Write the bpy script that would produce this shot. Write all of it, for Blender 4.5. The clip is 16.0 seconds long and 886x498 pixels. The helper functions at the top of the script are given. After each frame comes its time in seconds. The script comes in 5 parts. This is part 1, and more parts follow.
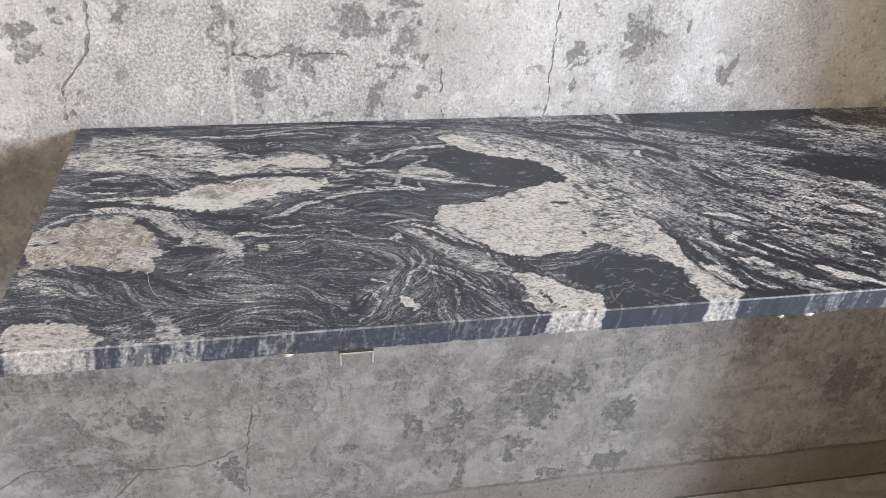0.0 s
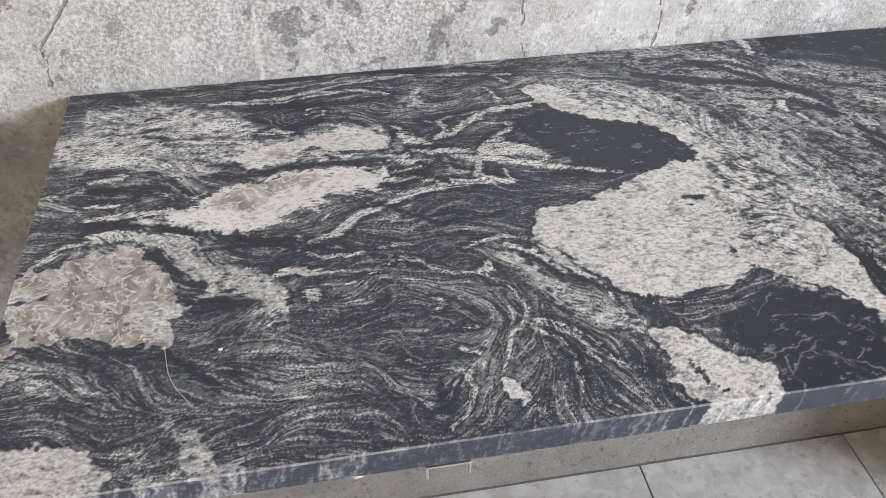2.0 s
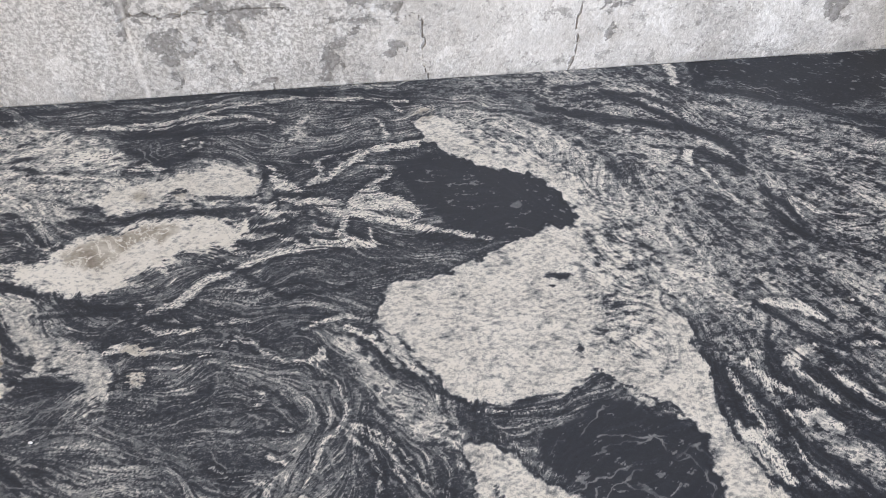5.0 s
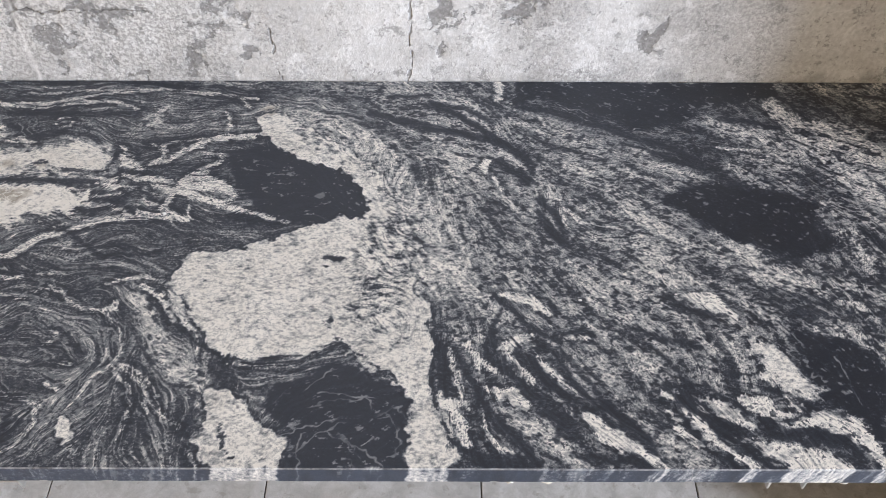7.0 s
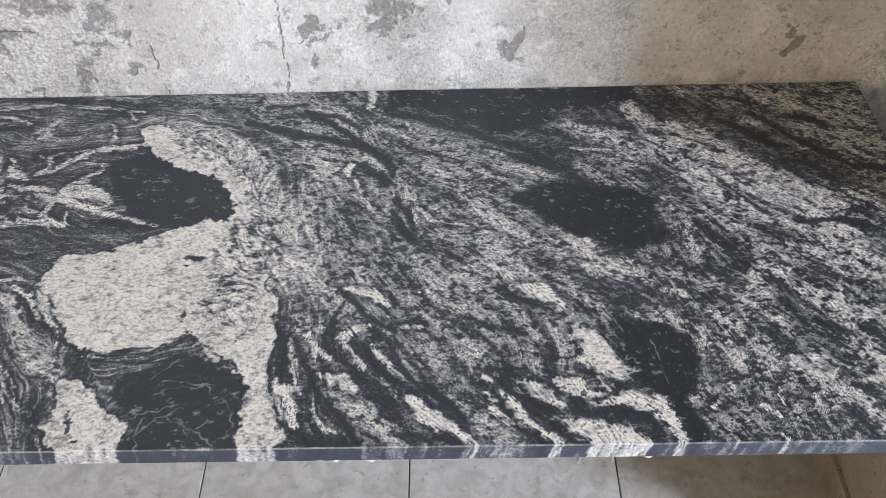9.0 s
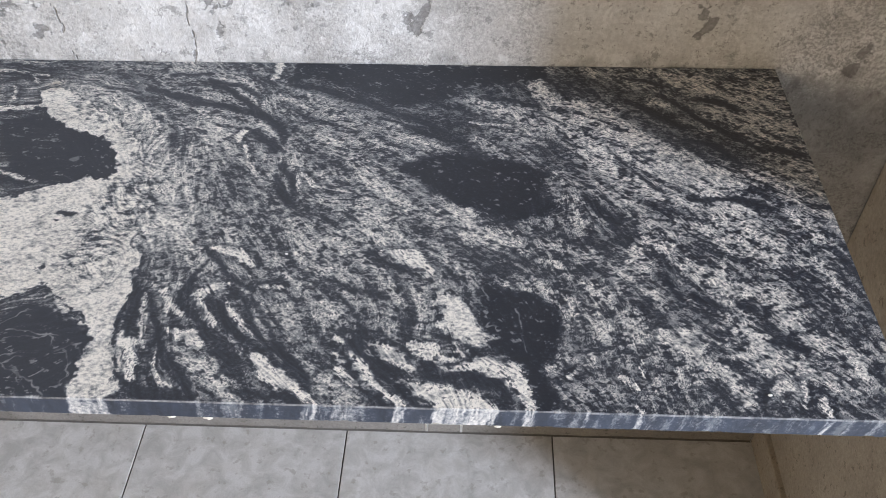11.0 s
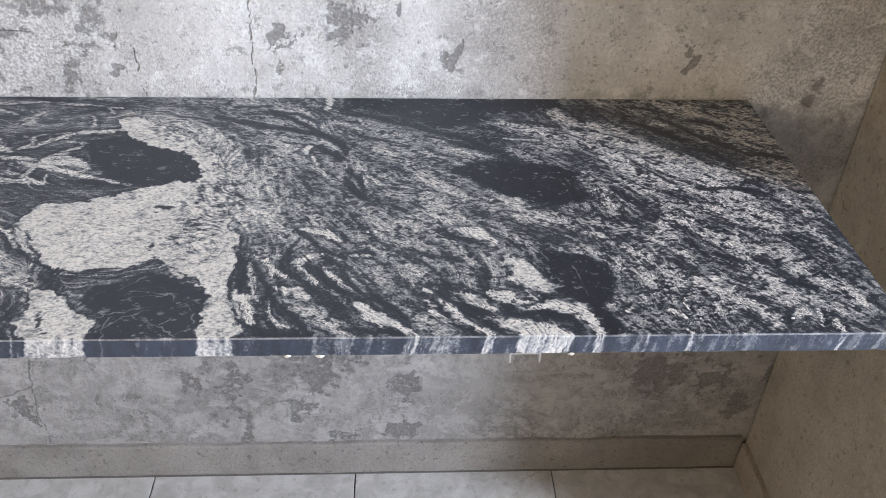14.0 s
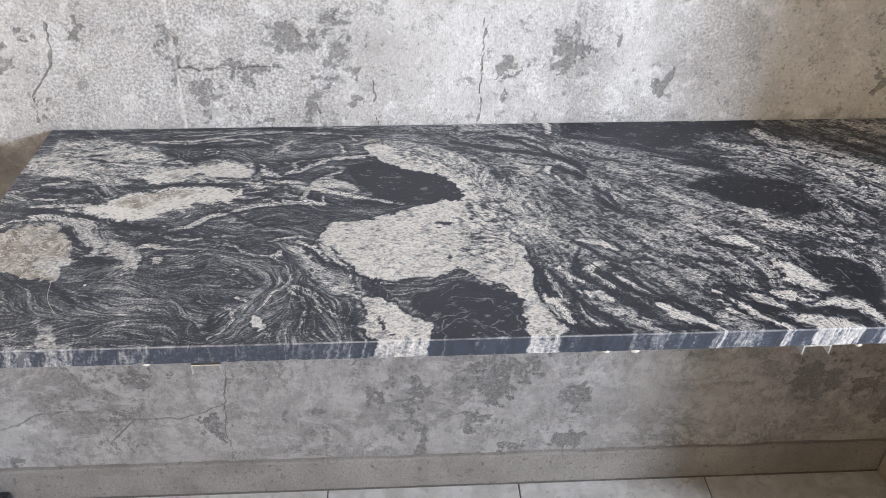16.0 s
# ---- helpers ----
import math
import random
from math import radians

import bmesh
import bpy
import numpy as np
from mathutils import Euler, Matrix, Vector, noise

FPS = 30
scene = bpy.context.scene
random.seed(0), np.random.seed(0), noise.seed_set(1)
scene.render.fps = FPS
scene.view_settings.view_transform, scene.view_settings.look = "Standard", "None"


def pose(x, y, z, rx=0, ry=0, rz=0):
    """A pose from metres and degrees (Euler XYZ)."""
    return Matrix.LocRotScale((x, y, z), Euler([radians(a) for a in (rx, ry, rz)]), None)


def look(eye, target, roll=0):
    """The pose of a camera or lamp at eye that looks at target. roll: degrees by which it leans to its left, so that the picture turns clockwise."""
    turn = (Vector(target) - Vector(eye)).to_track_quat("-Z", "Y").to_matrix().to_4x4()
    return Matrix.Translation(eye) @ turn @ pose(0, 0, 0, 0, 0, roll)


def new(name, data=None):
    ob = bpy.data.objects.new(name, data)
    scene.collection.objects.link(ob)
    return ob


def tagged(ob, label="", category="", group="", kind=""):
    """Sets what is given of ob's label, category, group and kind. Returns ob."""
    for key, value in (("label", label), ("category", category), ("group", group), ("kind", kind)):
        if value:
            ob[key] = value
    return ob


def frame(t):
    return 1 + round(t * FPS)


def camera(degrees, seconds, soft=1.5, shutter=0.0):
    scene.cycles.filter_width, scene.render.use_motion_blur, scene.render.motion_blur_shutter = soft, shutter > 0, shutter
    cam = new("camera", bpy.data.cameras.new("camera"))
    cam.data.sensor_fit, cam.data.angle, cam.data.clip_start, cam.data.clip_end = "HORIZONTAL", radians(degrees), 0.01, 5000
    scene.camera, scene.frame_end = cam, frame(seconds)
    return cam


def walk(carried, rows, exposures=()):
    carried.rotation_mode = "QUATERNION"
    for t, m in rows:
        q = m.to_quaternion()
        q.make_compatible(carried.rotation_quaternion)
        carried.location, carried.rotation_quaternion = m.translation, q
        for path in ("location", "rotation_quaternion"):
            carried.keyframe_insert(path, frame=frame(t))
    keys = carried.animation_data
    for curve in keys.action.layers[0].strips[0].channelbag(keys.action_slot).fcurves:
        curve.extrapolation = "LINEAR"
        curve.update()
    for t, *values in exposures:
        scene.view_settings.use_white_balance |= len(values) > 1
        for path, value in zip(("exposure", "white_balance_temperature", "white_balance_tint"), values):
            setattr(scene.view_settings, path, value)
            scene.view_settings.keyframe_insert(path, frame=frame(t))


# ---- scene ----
cam = camera(55.3, 16.0, soft=0.85)
PATH = [
    (0, (-0.578, -1.278, 1.435), (-0.193, 0.418, 0.448), 3.1),
    (0.5, (-0.549, -1.2, 1.437), (-0.243, 0.491, 0.415), 2.2),
    (1, (-0.544, -1.13, 1.439), (-0.278, 0.528, 0.352), 1.4),
    (1.5, (-0.565, -1.029, 1.445), (-0.298, 0.565, 0.266), 0.6),
    (2, (-0.576, -0.951, 1.457), (-0.308, 0.544, 0.156), 0.1),
    (2.5, (-0.586, -0.889, 1.466), (-0.271, 0.516, 0.077), 1.6),
    (3, (-0.568, -0.861, 1.486), (-0.224, 0.482, 0.044), 2.0),
    (3.5, (-0.546, -0.845, 1.518), (-0.197, 0.464, 0.047), 2.9),
    (4, (-0.466, -0.807, 1.542), (-0.203, 0.501, 0.052), 2.1),
    (4.2, (-0.422, -0.793, 1.549), (-0.2, 0.515, 0.052), 1.8),
    (6.3, (-0.309, -0.908, 1.631), (-0.237, 0.39, 0.111), -1.1),
    (6.5, (-0.248, -0.916, 1.645), (-0.189, 0.377, 0.12), -0.6),
    (7, (-0.082, -0.931, 1.66), (-0.081, 0.38, 0.15), 0.2),
    (7.5, (-0.026, -0.949, 1.682), (-0.094, 0.367, 0.177), -0.6),
    (8, (-0.04, -0.98, 1.681), (-0.099, 0.347, 0.185), -1.4),
    (8.5, (0.0, -0.991, 1.686), (-0.028, 0.331, 0.186), -2.0),
    (9, (0.108, -0.987, 1.691), (0.079, 0.35, 0.203), -1.9),
    (9.5, (0.207, -0.973, 1.68), (0.141, 0.373, 0.202), -1.6),
    (10, (0.257, -0.973, 1.662), (0.175, 0.378, 0.19), -1.5),
    (10.2, (0.276, -0.981, 1.652), (0.197, 0.373, 0.182), -1.2),
    (12.3, (0.271, -1.072, 1.523), (0.199, 0.445, 0.222), -1.1),
    (12.5, (0.257, -1.083, 1.511), (0.196, 0.453, 0.231), -1.2),
    (13, (0.198, -1.118, 1.514), (0.203, 0.437, 0.256), -1.0),
    (13.5, (0.121, -1.176, 1.536), (0.194, 0.409, 0.319), 0.0),
    (14, (0.111, -1.257, 1.571), (0.205, 0.341, 0.373), 1.8),
    (14.5, (0.118, -1.34, 1.591), (0.135, 0.273, 0.409), 1.2),
    (15, (0.049, -1.357, 1.593), (0.007, 0.267, 0.426), 0.0),
    (15.5, (-0.138, -1.368, 1.598), (-0.134, 0.273, 0.454), -0.3),
    (16, (-0.266, -1.34, 1.599), (-0.167, 0.303, 0.463), 0.7),
]
# the white balance drifts a little on the way
TINTS = [(0, 0.0, 6560, 7), (3.5, 0.05, 6540, 7), (7, 0.03, 6500, 8), (10, 0.04, 6420, 7), (13, 0.03, 6200, 8), (16, 0.02, 6400, 7)]
walk(cam, [(t, look(eye, target, roll)) for t, eye, target, roll in PATH], TINTS)

# ---- world, lights ----
world = bpy.data.worlds.new("sky")
scene.world = world
world.use_nodes = True
sky = world.node_tree.nodes.new("ShaderNodeTexSky")
sky.sky_type, sky.sun_disc = "NISHITA", False
sky.sun_elevation, sky.sun_rotation = radians(38), radians(130)
world.node_tree.links.new(sky.outputs[0], world.node_tree.nodes["Background"].inputs[0])
world.node_tree.nodes["Background"].inputs[1].default_value = 0.1


def area_lamp(name, eye, target, width, height, watts, colour):
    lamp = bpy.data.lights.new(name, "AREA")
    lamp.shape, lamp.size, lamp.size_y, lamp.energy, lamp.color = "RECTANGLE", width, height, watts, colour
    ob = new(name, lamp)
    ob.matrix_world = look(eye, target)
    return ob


area_lamp("side_window_light", (6.06, -4.155, 2.72), (-0.1, 0.0, 0.95), 1.2, 1.4, 950, (0.765, 0.83, 1.0))
# warm fill added from behind the camera; no such source is known
area_lamp("front_window_light", (-1.3, -4.82, 1.75), (-0.6, 0, 0.9), 1.5, 1.2, 48, (1.0, 0.69, 0.39))


# ---- materials ----
class Nodes:
    """A small writer of node materials."""

    def __init__(self, name, roughness=0.6):
        self.mat = bpy.data.materials.new(name)
        self.mat.use_nodes = True
        self.tree = self.mat.node_tree
        self.shader = self.tree.nodes["Principled BSDF"]
        self.shader.inputs["Roughness"].default_value = roughness
        self.place = self.add("ShaderNodeTexCoord").outputs["Object"]

    def add(self, kind):
        return self.tree.nodes.new(kind)

    def set(self, socket, value):
        if isinstance(value, bpy.types.NodeSocket):
            self.tree.links.new(value, socket)
        else:
            socket.default_value = value

    def noise(self, scale, detail=4, rough=0.6, warp=0.0, stretch=None, where=None):
        n = self.add("ShaderNodeTexNoise")
        v = where or self.place
        if stretch:
            m = self.add("ShaderNodeMapping")
            m.inputs["Scale"].default_value = stretch
            self.set(m.inputs["Vector"], v)
            v = m.outputs[0]
        self.set(n.inputs["Vector"], v)
        for k, value in (("Scale", scale), ("Detail", detail), ("Roughness", rough), ("Distortion", warp)):
            n.inputs[k].default_value = value
        return n.outputs["Fac"]

    def math(self, op, a, b=0.0, c=0.0):
        n = self.add("ShaderNodeMath")
        n.operation = op
        for s, v in zip(n.inputs, (a, b, c)):
            self.set(s, v)
        return n.outputs[0]

    def span(self, v, a, b, lo=0.0, hi=1.0):
        n = self.add("ShaderNodeMapRange")
        for k, value in zip(n.inputs, (v, a, b, lo, hi)):
            self.set(k, value)
        return n.outputs[0]

    def ramp(self, v, *stops):
        n = self.add("ShaderNodeValToRGB")
        e = n.color_ramp.elements
        while len(e) < len(stops):
            e.new(0.5)
        for el, (p, c) in zip(e, stops):
            el.position, el.color = p, (*c, 1)
        self.set(n.inputs[0], v)
        return n.outputs[0]

    def mix(self, f, a, b, mode="MIX"):
        n = self.add("ShaderNodeMix")
        n.data_type, n.blend_type = "RGBA", mode
        self.set(n.inputs[0], f)
        for s, v in ((n.inputs[6], a), (n.inputs[7], b)):
            self.set(s, (*v, 1) if isinstance(v, tuple) else v)
        return n.outputs[2]

    def field(self, name):
        n = self.add("ShaderNodeAttribute")
        n.attribute_name = name
        return n.outputs["Fac"]

    def bump(self, height, strength, distance, after=None):
        n = self.add("ShaderNodeBump")
        n.inputs["Strength"].default_value, n.inputs["Distance"].default_value = strength, distance
        self.set(n.inputs["Height"], height)
        if after:
            self.set(n.inputs["Normal"], after)
        return n.outputs[0]

    def done(self, colour, roughness=None, normal=None, metal=0.0):
        self.set(self.shader.inputs["Base Color"], (*colour, 1) if isinstance(colour, tuple) else colour)
        if roughness is not None:
            self.set(self.shader.inputs["Roughness"], roughness)
        if normal is not None:
            self.set(self.shader.inputs["Normal"], normal)
        self.shader.inputs["Metallic"].default_value = metal
        return self.mat


def make_granite():
    n = Nodes("banded_granite")
    pale, rust, grain, sawn, arris, hair, strand = [n.field(k) for k in ("pale", "rust", "grain", "sawn", "arris", "hair", "strand")]
    tiny = n.noise(760, 3, 0.7)
    crystal = n.noise(230, 3, 0.65, stretch=(1, 1.5, 1))
    rough_grain = n.math("ADD", n.math("MULTIPLY", n.math("SUBTRACT", tiny, 0.5), 0.9), n.math("MULTIPLY", n.math("SUBTRACT", crystal, 0.5), 1.3))
    tone = n.math("ADD", pale, n.math("MULTIPLY", rough_grain, n.math("MULTIPLY", grain, 0.75)))
    # hair-thin pale bands along the foliation
    wobble = n.math("MULTIPLY", n.math("SUBTRACT", n.noise(260, 3, 0.6), 0.5), 1.6)
    thread = n.span(n.math("ADD", strand, wobble), 0.55, 1.05)
    broken = n.span(n.noise(38, 3, 0.6), 0.30, 0.52, 0.25, 1.0)
    thread = n.math("MULTIPLY", n.math("MULTIPLY", thread, n.math("SUBTRACT", 1.0, sawn)), n.math("MULTIPLY", hair, broken))
    tone = n.math("ADD", tone, n.math("MULTIPLY", thread, 0.30))
    col = n.ramp(tone, (0.04, (0.017, 0.021, 0.031)), (0.20, (0.035, 0.041, 0.056)), (0.38, (0.165, 0.176, 0.19)), (0.58, (0.405, 0.405, 0.40)), (0.86, (0.86, 0.825, 0.765)))
    brown = n.ramp(n.noise(48, 4, 0.6, 0.5), (0.36, (0.19, 0.15, 0.11)), (0.48, (0.34, 0.30, 0.245)), (0.60, (0.49, 0.455, 0.395)), (0.72, (0.68, 0.65, 0.59)))
    vein = n.math("ABSOLUTE", n.math("SUBTRACT", n.noise(34, 4, 0.62, 1.2), 0.5))
    brown = n.mix(n.span(vein, 0.006, 0.026, 0.8, 0.0), brown, (0.82, 0.79, 0.73))
    brown = n.mix(n.span(n.noise(120, 3, 0.6), 0.60, 0.66, 0.0, 0.8), brown, (0.80, 0.78, 0.74))
    col = n.mix(n.math("MULTIPLY", rust, n.span(tone, 0.3, 0.6)), col, brown)
    # the sawn front has skylight blue painted on; the arris is chipped white
    film = n.math("MULTIPLY", sawn, n.span(n.noise(60, 4, 0.7, stretch=(1, 1, 0.25)), 0.3, 0.7, 0.02, 0.22))
    col = n.mix(film, col, (0.10, 0.14, 0.22))
    chips = n.math("MULTIPLY", arris, n.span(n.noise(45, 5, 0.75), 0.4, 0.62, 0.06, 0.42))
    col = n.mix(chips, col, (0.62, 0.63, 0.64))
    rough = n.math("ADD", n.span(n.noise(9, 3), 0.3, 0.7, 0.36, 0.48), n.math("MULTIPLY", sawn, 0.22))
    nor = n.bump(tiny, 0.12, 0.0006, n.bump(crystal, 0.12, 0.001))
    return n.done(col, rough, nor)


def make_plaster(name, worn=True, tint=(1, 1, 1)):
    """Old limewashed cement plaster: pale film, worn grey patches, pits; worn also paints shade under the slab."""
    n = Nodes(name, 0.9)
    base = n.noise(7, 6, 0.62)
    patch = n.noise(2.3, 5, 0.6, 0.3)
    fine = n.noise(170, 4, 0.7)
    pits = n.noise(75, 5, 0.72)
    c = n.ramp(base, (0.32, (0.46, 0.45, 0.435)), (0.48, (0.64, 0.635, 0.62)), (0.66, (0.74, 0.735, 0.72)))
    c = n.mix(n.span(patch, 0.48, 0.62, 0, 0.4), c, (0.47, 0.455, 0.43))
    c = n.mix(n.span(fine, 0.42, 0.60, 0.28, 0.0), c, (0.27, 0.26, 0.25))
    c = n.mix(n.span(pits, 0.585, 0.64, 0.0, 0.7), c, (0.24, 0.235, 0.225))
    height = n.math("ADD", n.math("MULTIPLY", fine, 0.5), n.math("MULTIPLY", pits, 0.5))
    if worn:
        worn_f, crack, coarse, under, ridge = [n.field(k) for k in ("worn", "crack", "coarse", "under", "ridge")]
        # plain cement tone below the slab, darkened to paint in its shade
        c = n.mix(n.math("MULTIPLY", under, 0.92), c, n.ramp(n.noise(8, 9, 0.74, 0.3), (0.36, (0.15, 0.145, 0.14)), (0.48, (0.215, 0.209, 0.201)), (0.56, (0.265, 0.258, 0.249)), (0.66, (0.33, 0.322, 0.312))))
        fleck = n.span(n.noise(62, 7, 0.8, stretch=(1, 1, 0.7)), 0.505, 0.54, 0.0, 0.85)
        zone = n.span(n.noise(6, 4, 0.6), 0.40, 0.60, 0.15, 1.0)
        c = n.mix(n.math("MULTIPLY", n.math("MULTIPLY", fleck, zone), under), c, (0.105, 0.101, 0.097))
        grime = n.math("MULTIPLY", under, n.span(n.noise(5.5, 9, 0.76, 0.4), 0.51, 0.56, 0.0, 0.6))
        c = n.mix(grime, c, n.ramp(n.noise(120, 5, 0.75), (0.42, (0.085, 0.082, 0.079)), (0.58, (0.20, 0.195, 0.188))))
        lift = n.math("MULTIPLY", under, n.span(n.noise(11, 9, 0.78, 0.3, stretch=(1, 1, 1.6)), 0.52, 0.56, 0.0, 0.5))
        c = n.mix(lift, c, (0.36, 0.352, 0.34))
        grit = n.span(n.noise(210, 4, 0.78), 0.45, 0.54, 1.0, 0.0)
        c = n.mix(n.math("MULTIPLY", coarse, n.math("MULTIPLY", grit, 0.8)), c, (0.27, 0.265, 0.255))
        ragged = n.math("ADD", worn_f, n.math("MULTIPLY", n.math("SUBTRACT", n.noise(95, 7, 0.8), 0.5), 3.8))
        bare = n.span(ragged, 0.46, 0.56)
        c = n.mix(n.math("MULTIPLY", bare, 0.78), c, n.ramp(fine, (0.3, (0.11, 0.107, 0.103)), (0.7, (0.27, 0.264, 0.256))))
        # bare patches go darker too inside the painted shade
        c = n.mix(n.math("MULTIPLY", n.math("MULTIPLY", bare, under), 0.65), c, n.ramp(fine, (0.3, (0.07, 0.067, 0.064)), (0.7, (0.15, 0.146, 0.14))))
        flake = n.math("ADD", n.noise(30, 8, 0.82), n.math("MULTIPLY", under, 0.03))
        c = n.mix(n.span(flake, 0.565, 0.585, 0.0, 0.6), c, (0.20, 0.195, 0.19))
        pale_flake = n.math("ADD", n.noise(22, 8, 0.8, 0.5), n.math("MULTIPLY", under, -0.12))
        c = n.mix(n.span(pale_flake, 0.55, 0.58, 0.0, 0.4), c, (0.80, 0.795, 0.78))
        gap = n.span(n.math("ADD", crack, n.math("MULTIPLY", n.noise(160, 3, 0.6), 0.0035)), 0.0030, 0.0040, 1.0, 0.0)
        c = n.mix(n.math("MULTIPLY", gap, 0.62), c, (0.12, 0.116, 0.112))
        c = n.mix(n.math("MULTIPLY", ridge, 0.5), c, (0.82, 0.81, 0.79))
        height = n.math("SUBTRACT", height, n.math("ADD", n.math("MULTIPLY", bare, 0.5), n.math("MULTIPLY", gap, 0.9)))
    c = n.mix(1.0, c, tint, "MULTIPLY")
    return n.done(c, 0.92, n.bump(height, 0.7, 0.0042))


def make_tile():
    n = Nodes("mottled_floor_tile", 0.5)
    shift = n.add("ShaderNodeObjectInfo").outputs["Random"]
    place = n.add("ShaderNodeVectorMath")
    place.operation = "ADD"
    n.set(place.inputs[0], n.place)
    many = n.add("ShaderNodeCombineXYZ")
    for s in many.inputs:
        n.set(s, n.math("MULTIPLY", shift, 37.0))
    n.set(place.inputs[1], many.outputs[0])
    v = place.outputs[0]
    c = n.ramp(n.noise(24, 5, 0.62, 0.6, where=v), (0.34, (0.40, 0.39, 0.37)), (0.5, (0.49, 0.48, 0.46)), (0.62, (0.57, 0.56, 0.545)))
    c = n.mix(n.span(n.noise(42, 3, 0.6, where=v), 0.6, 0.68, 0, 0.5), c, (0.26, 0.235, 0.2))
    c = n.mix(n.span(n.noise(300, 2, 0.6, where=v), 0.4, 0.7, 0.0, 0.2), c, (0.3, 0.28, 0.26))
    c = n.mix(n.span(n.noise(5, 4, 0.6, where=v), 0.5, 0.7, 0, 0.3), c, (0.42, 0.38, 0.32))
    return n.done(c, n.span(n.noise(20, 3, where=v), 0.3, 0.7, 0.42, 0.6), n.bump(n.noise(120, 3), 0.1, 0.001))


def make_plain(name, colour, roughness, metal=0.0, spread=0.15):
    n = Nodes(name, roughness)
    f = n.noise(60, 4, 0.65)
    c = n.mix(n.span(f, 0.35, 0.7, 0, 1), tuple(v * (1 - spread) for v in colour), tuple(min(1, v * (1 + spread)) for v in colour))
    return n.done(c, n.span(n.noise(140, 3), 0.3, 0.7, roughness * 0.85, min(1, roughness * 1.15)), n.bump(f, 0.15, 0.0008), metal)


GRANITE = make_granite()
WALL = make_plaster("worn_limewash_plaster")
# dimmed copy of the plaster: brown shade is put into its tint
SHADE_WALL = make_plaster("shaded_plaster", False, (0.62, 0.55, 0.45))
TILE = make_tile()
GROUT = make_plain("cement_grout", (0.13, 0.12, 0.11), 0.95)
STEEL = make_plain("galvanised_steel", (0.62, 0.62, 0.60), 0.38, 0.9)
RUBBER = make_plain("black_rubber", (0.02, 0.02, 0.021), 0.6)
WHITE = make_plain("white_plastic", (0.80, 0.80, 0.79), 0.35, 0, 0.04)
PUTTY = make_plain("pale_mastic", (0.66, 0.63, 0.56), 0.6)


# ---- stone pattern: mineral fields on the slab's own grid ----
SLAB_X0, SLAB_X1, SLAB_Y0, SLAB_Y1 = -0.858, 0.685, -0.573, -0.002
SLAB_TOP, SLAB_LOW = 0.938, 0.911
CELL = 0.0009


def lattice(px, py, seed):
    """Smooth value noise on a unit lattice, -1 to 1."""
    table = np.random.default_rng(seed).uniform(-1, 1, (256, 256)).astype(np.float32)
    ix, iy = np.floor(px).astype(np.int32), np.floor(py).astype(np.int32)
    fx, fy = (px - ix).astype(np.float32), (py - iy).astype(np.float32)
    fx, fy = fx * fx * (3 - 2 * fx), fy * fy * (3 - 2 * fy)
    ix0, ix1, iy0, iy1 = ix & 255, (ix + 1) & 255, iy & 255, (iy + 1) & 255
    a = table[ix0, iy0] * (1 - fx) + table[ix1, iy0] * fx
    b = table[ix0, iy1] * (1 - fx) + table[ix1, iy1] * fx
    return a * (1 - fy) + b * fy


def cloud(px, py, size, seed, octaves=3):
    """Layered noise whose largest patches are size metres wide."""
    total, gain = 0.0, 1.0
    for k in range(octaves):
        total = total + gain * lattice(px * 2 ** k / size + 17.3 * k, py * 2 ** k / size - 9.1 * k, seed + k)
        gain *= 0.55
    return total


def step(a, b, v):
    f = np.clip((v - a) / (b - a), 0, 1)
    return f * f * (3 - 2 * f)


def segment_distance(px, py, a, b):
    dx, dy = b[0] - a[0], b[1] - a[1]
    f = np.clip(((px - a[0]) * dx + (py - a[1]) * dy) / (dx * dx + dy * dy + 1e-12), 0, 1)
    return np.hypot(px - a[0] - f * dx, py - a[1] - f * dy)


def outline_depth(px, py, pts):
    """Metres inside (plus) or outside (minus) a closed outline."""
    best, inside = np.full(px.shape, 9.0), np.zeros(px.shape, bool)
    for a, b in zip(pts, pts[1:] + pts[:1]):
        best = np.minimum(best, segment_distance(px, py, a, b))
        cross = ((a[1] > py) != (b[1] > py)) & (px < (b[0] - a[0]) * (py - a[1]) / (b[1] - a[1] + 1e-12) + a[0])
        inside ^= cross
    return np.where(inside, best, -best)


def streak_depth(px, py, radius, pts):
    """Metres inside (plus) or outside (minus) a line that thins out towards its ends."""
    best, n = np.full(np.shape(px), -9.0), len(pts) - 1
    width = [radius * (0.35 + 0.65 * math.sin(math.pi * (0.12 + 0.76 * k / n))) for k in range(n + 1)]
    for a, b, ra, rb in zip(pts, pts[1:], width, width[1:]):
        dx, dy = b[0] - a[0], b[1] - a[1]
        f = np.clip(((px - a[0]) * dx + (py - a[1]) * dy) / (dx * dx + dy * dy + 1e-12), 0, 1)
        best = np.maximum(best, ra + (rb - ra) * f - np.hypot(px - a[0] - f * dx, py - a[1] - f * dy))
    return best


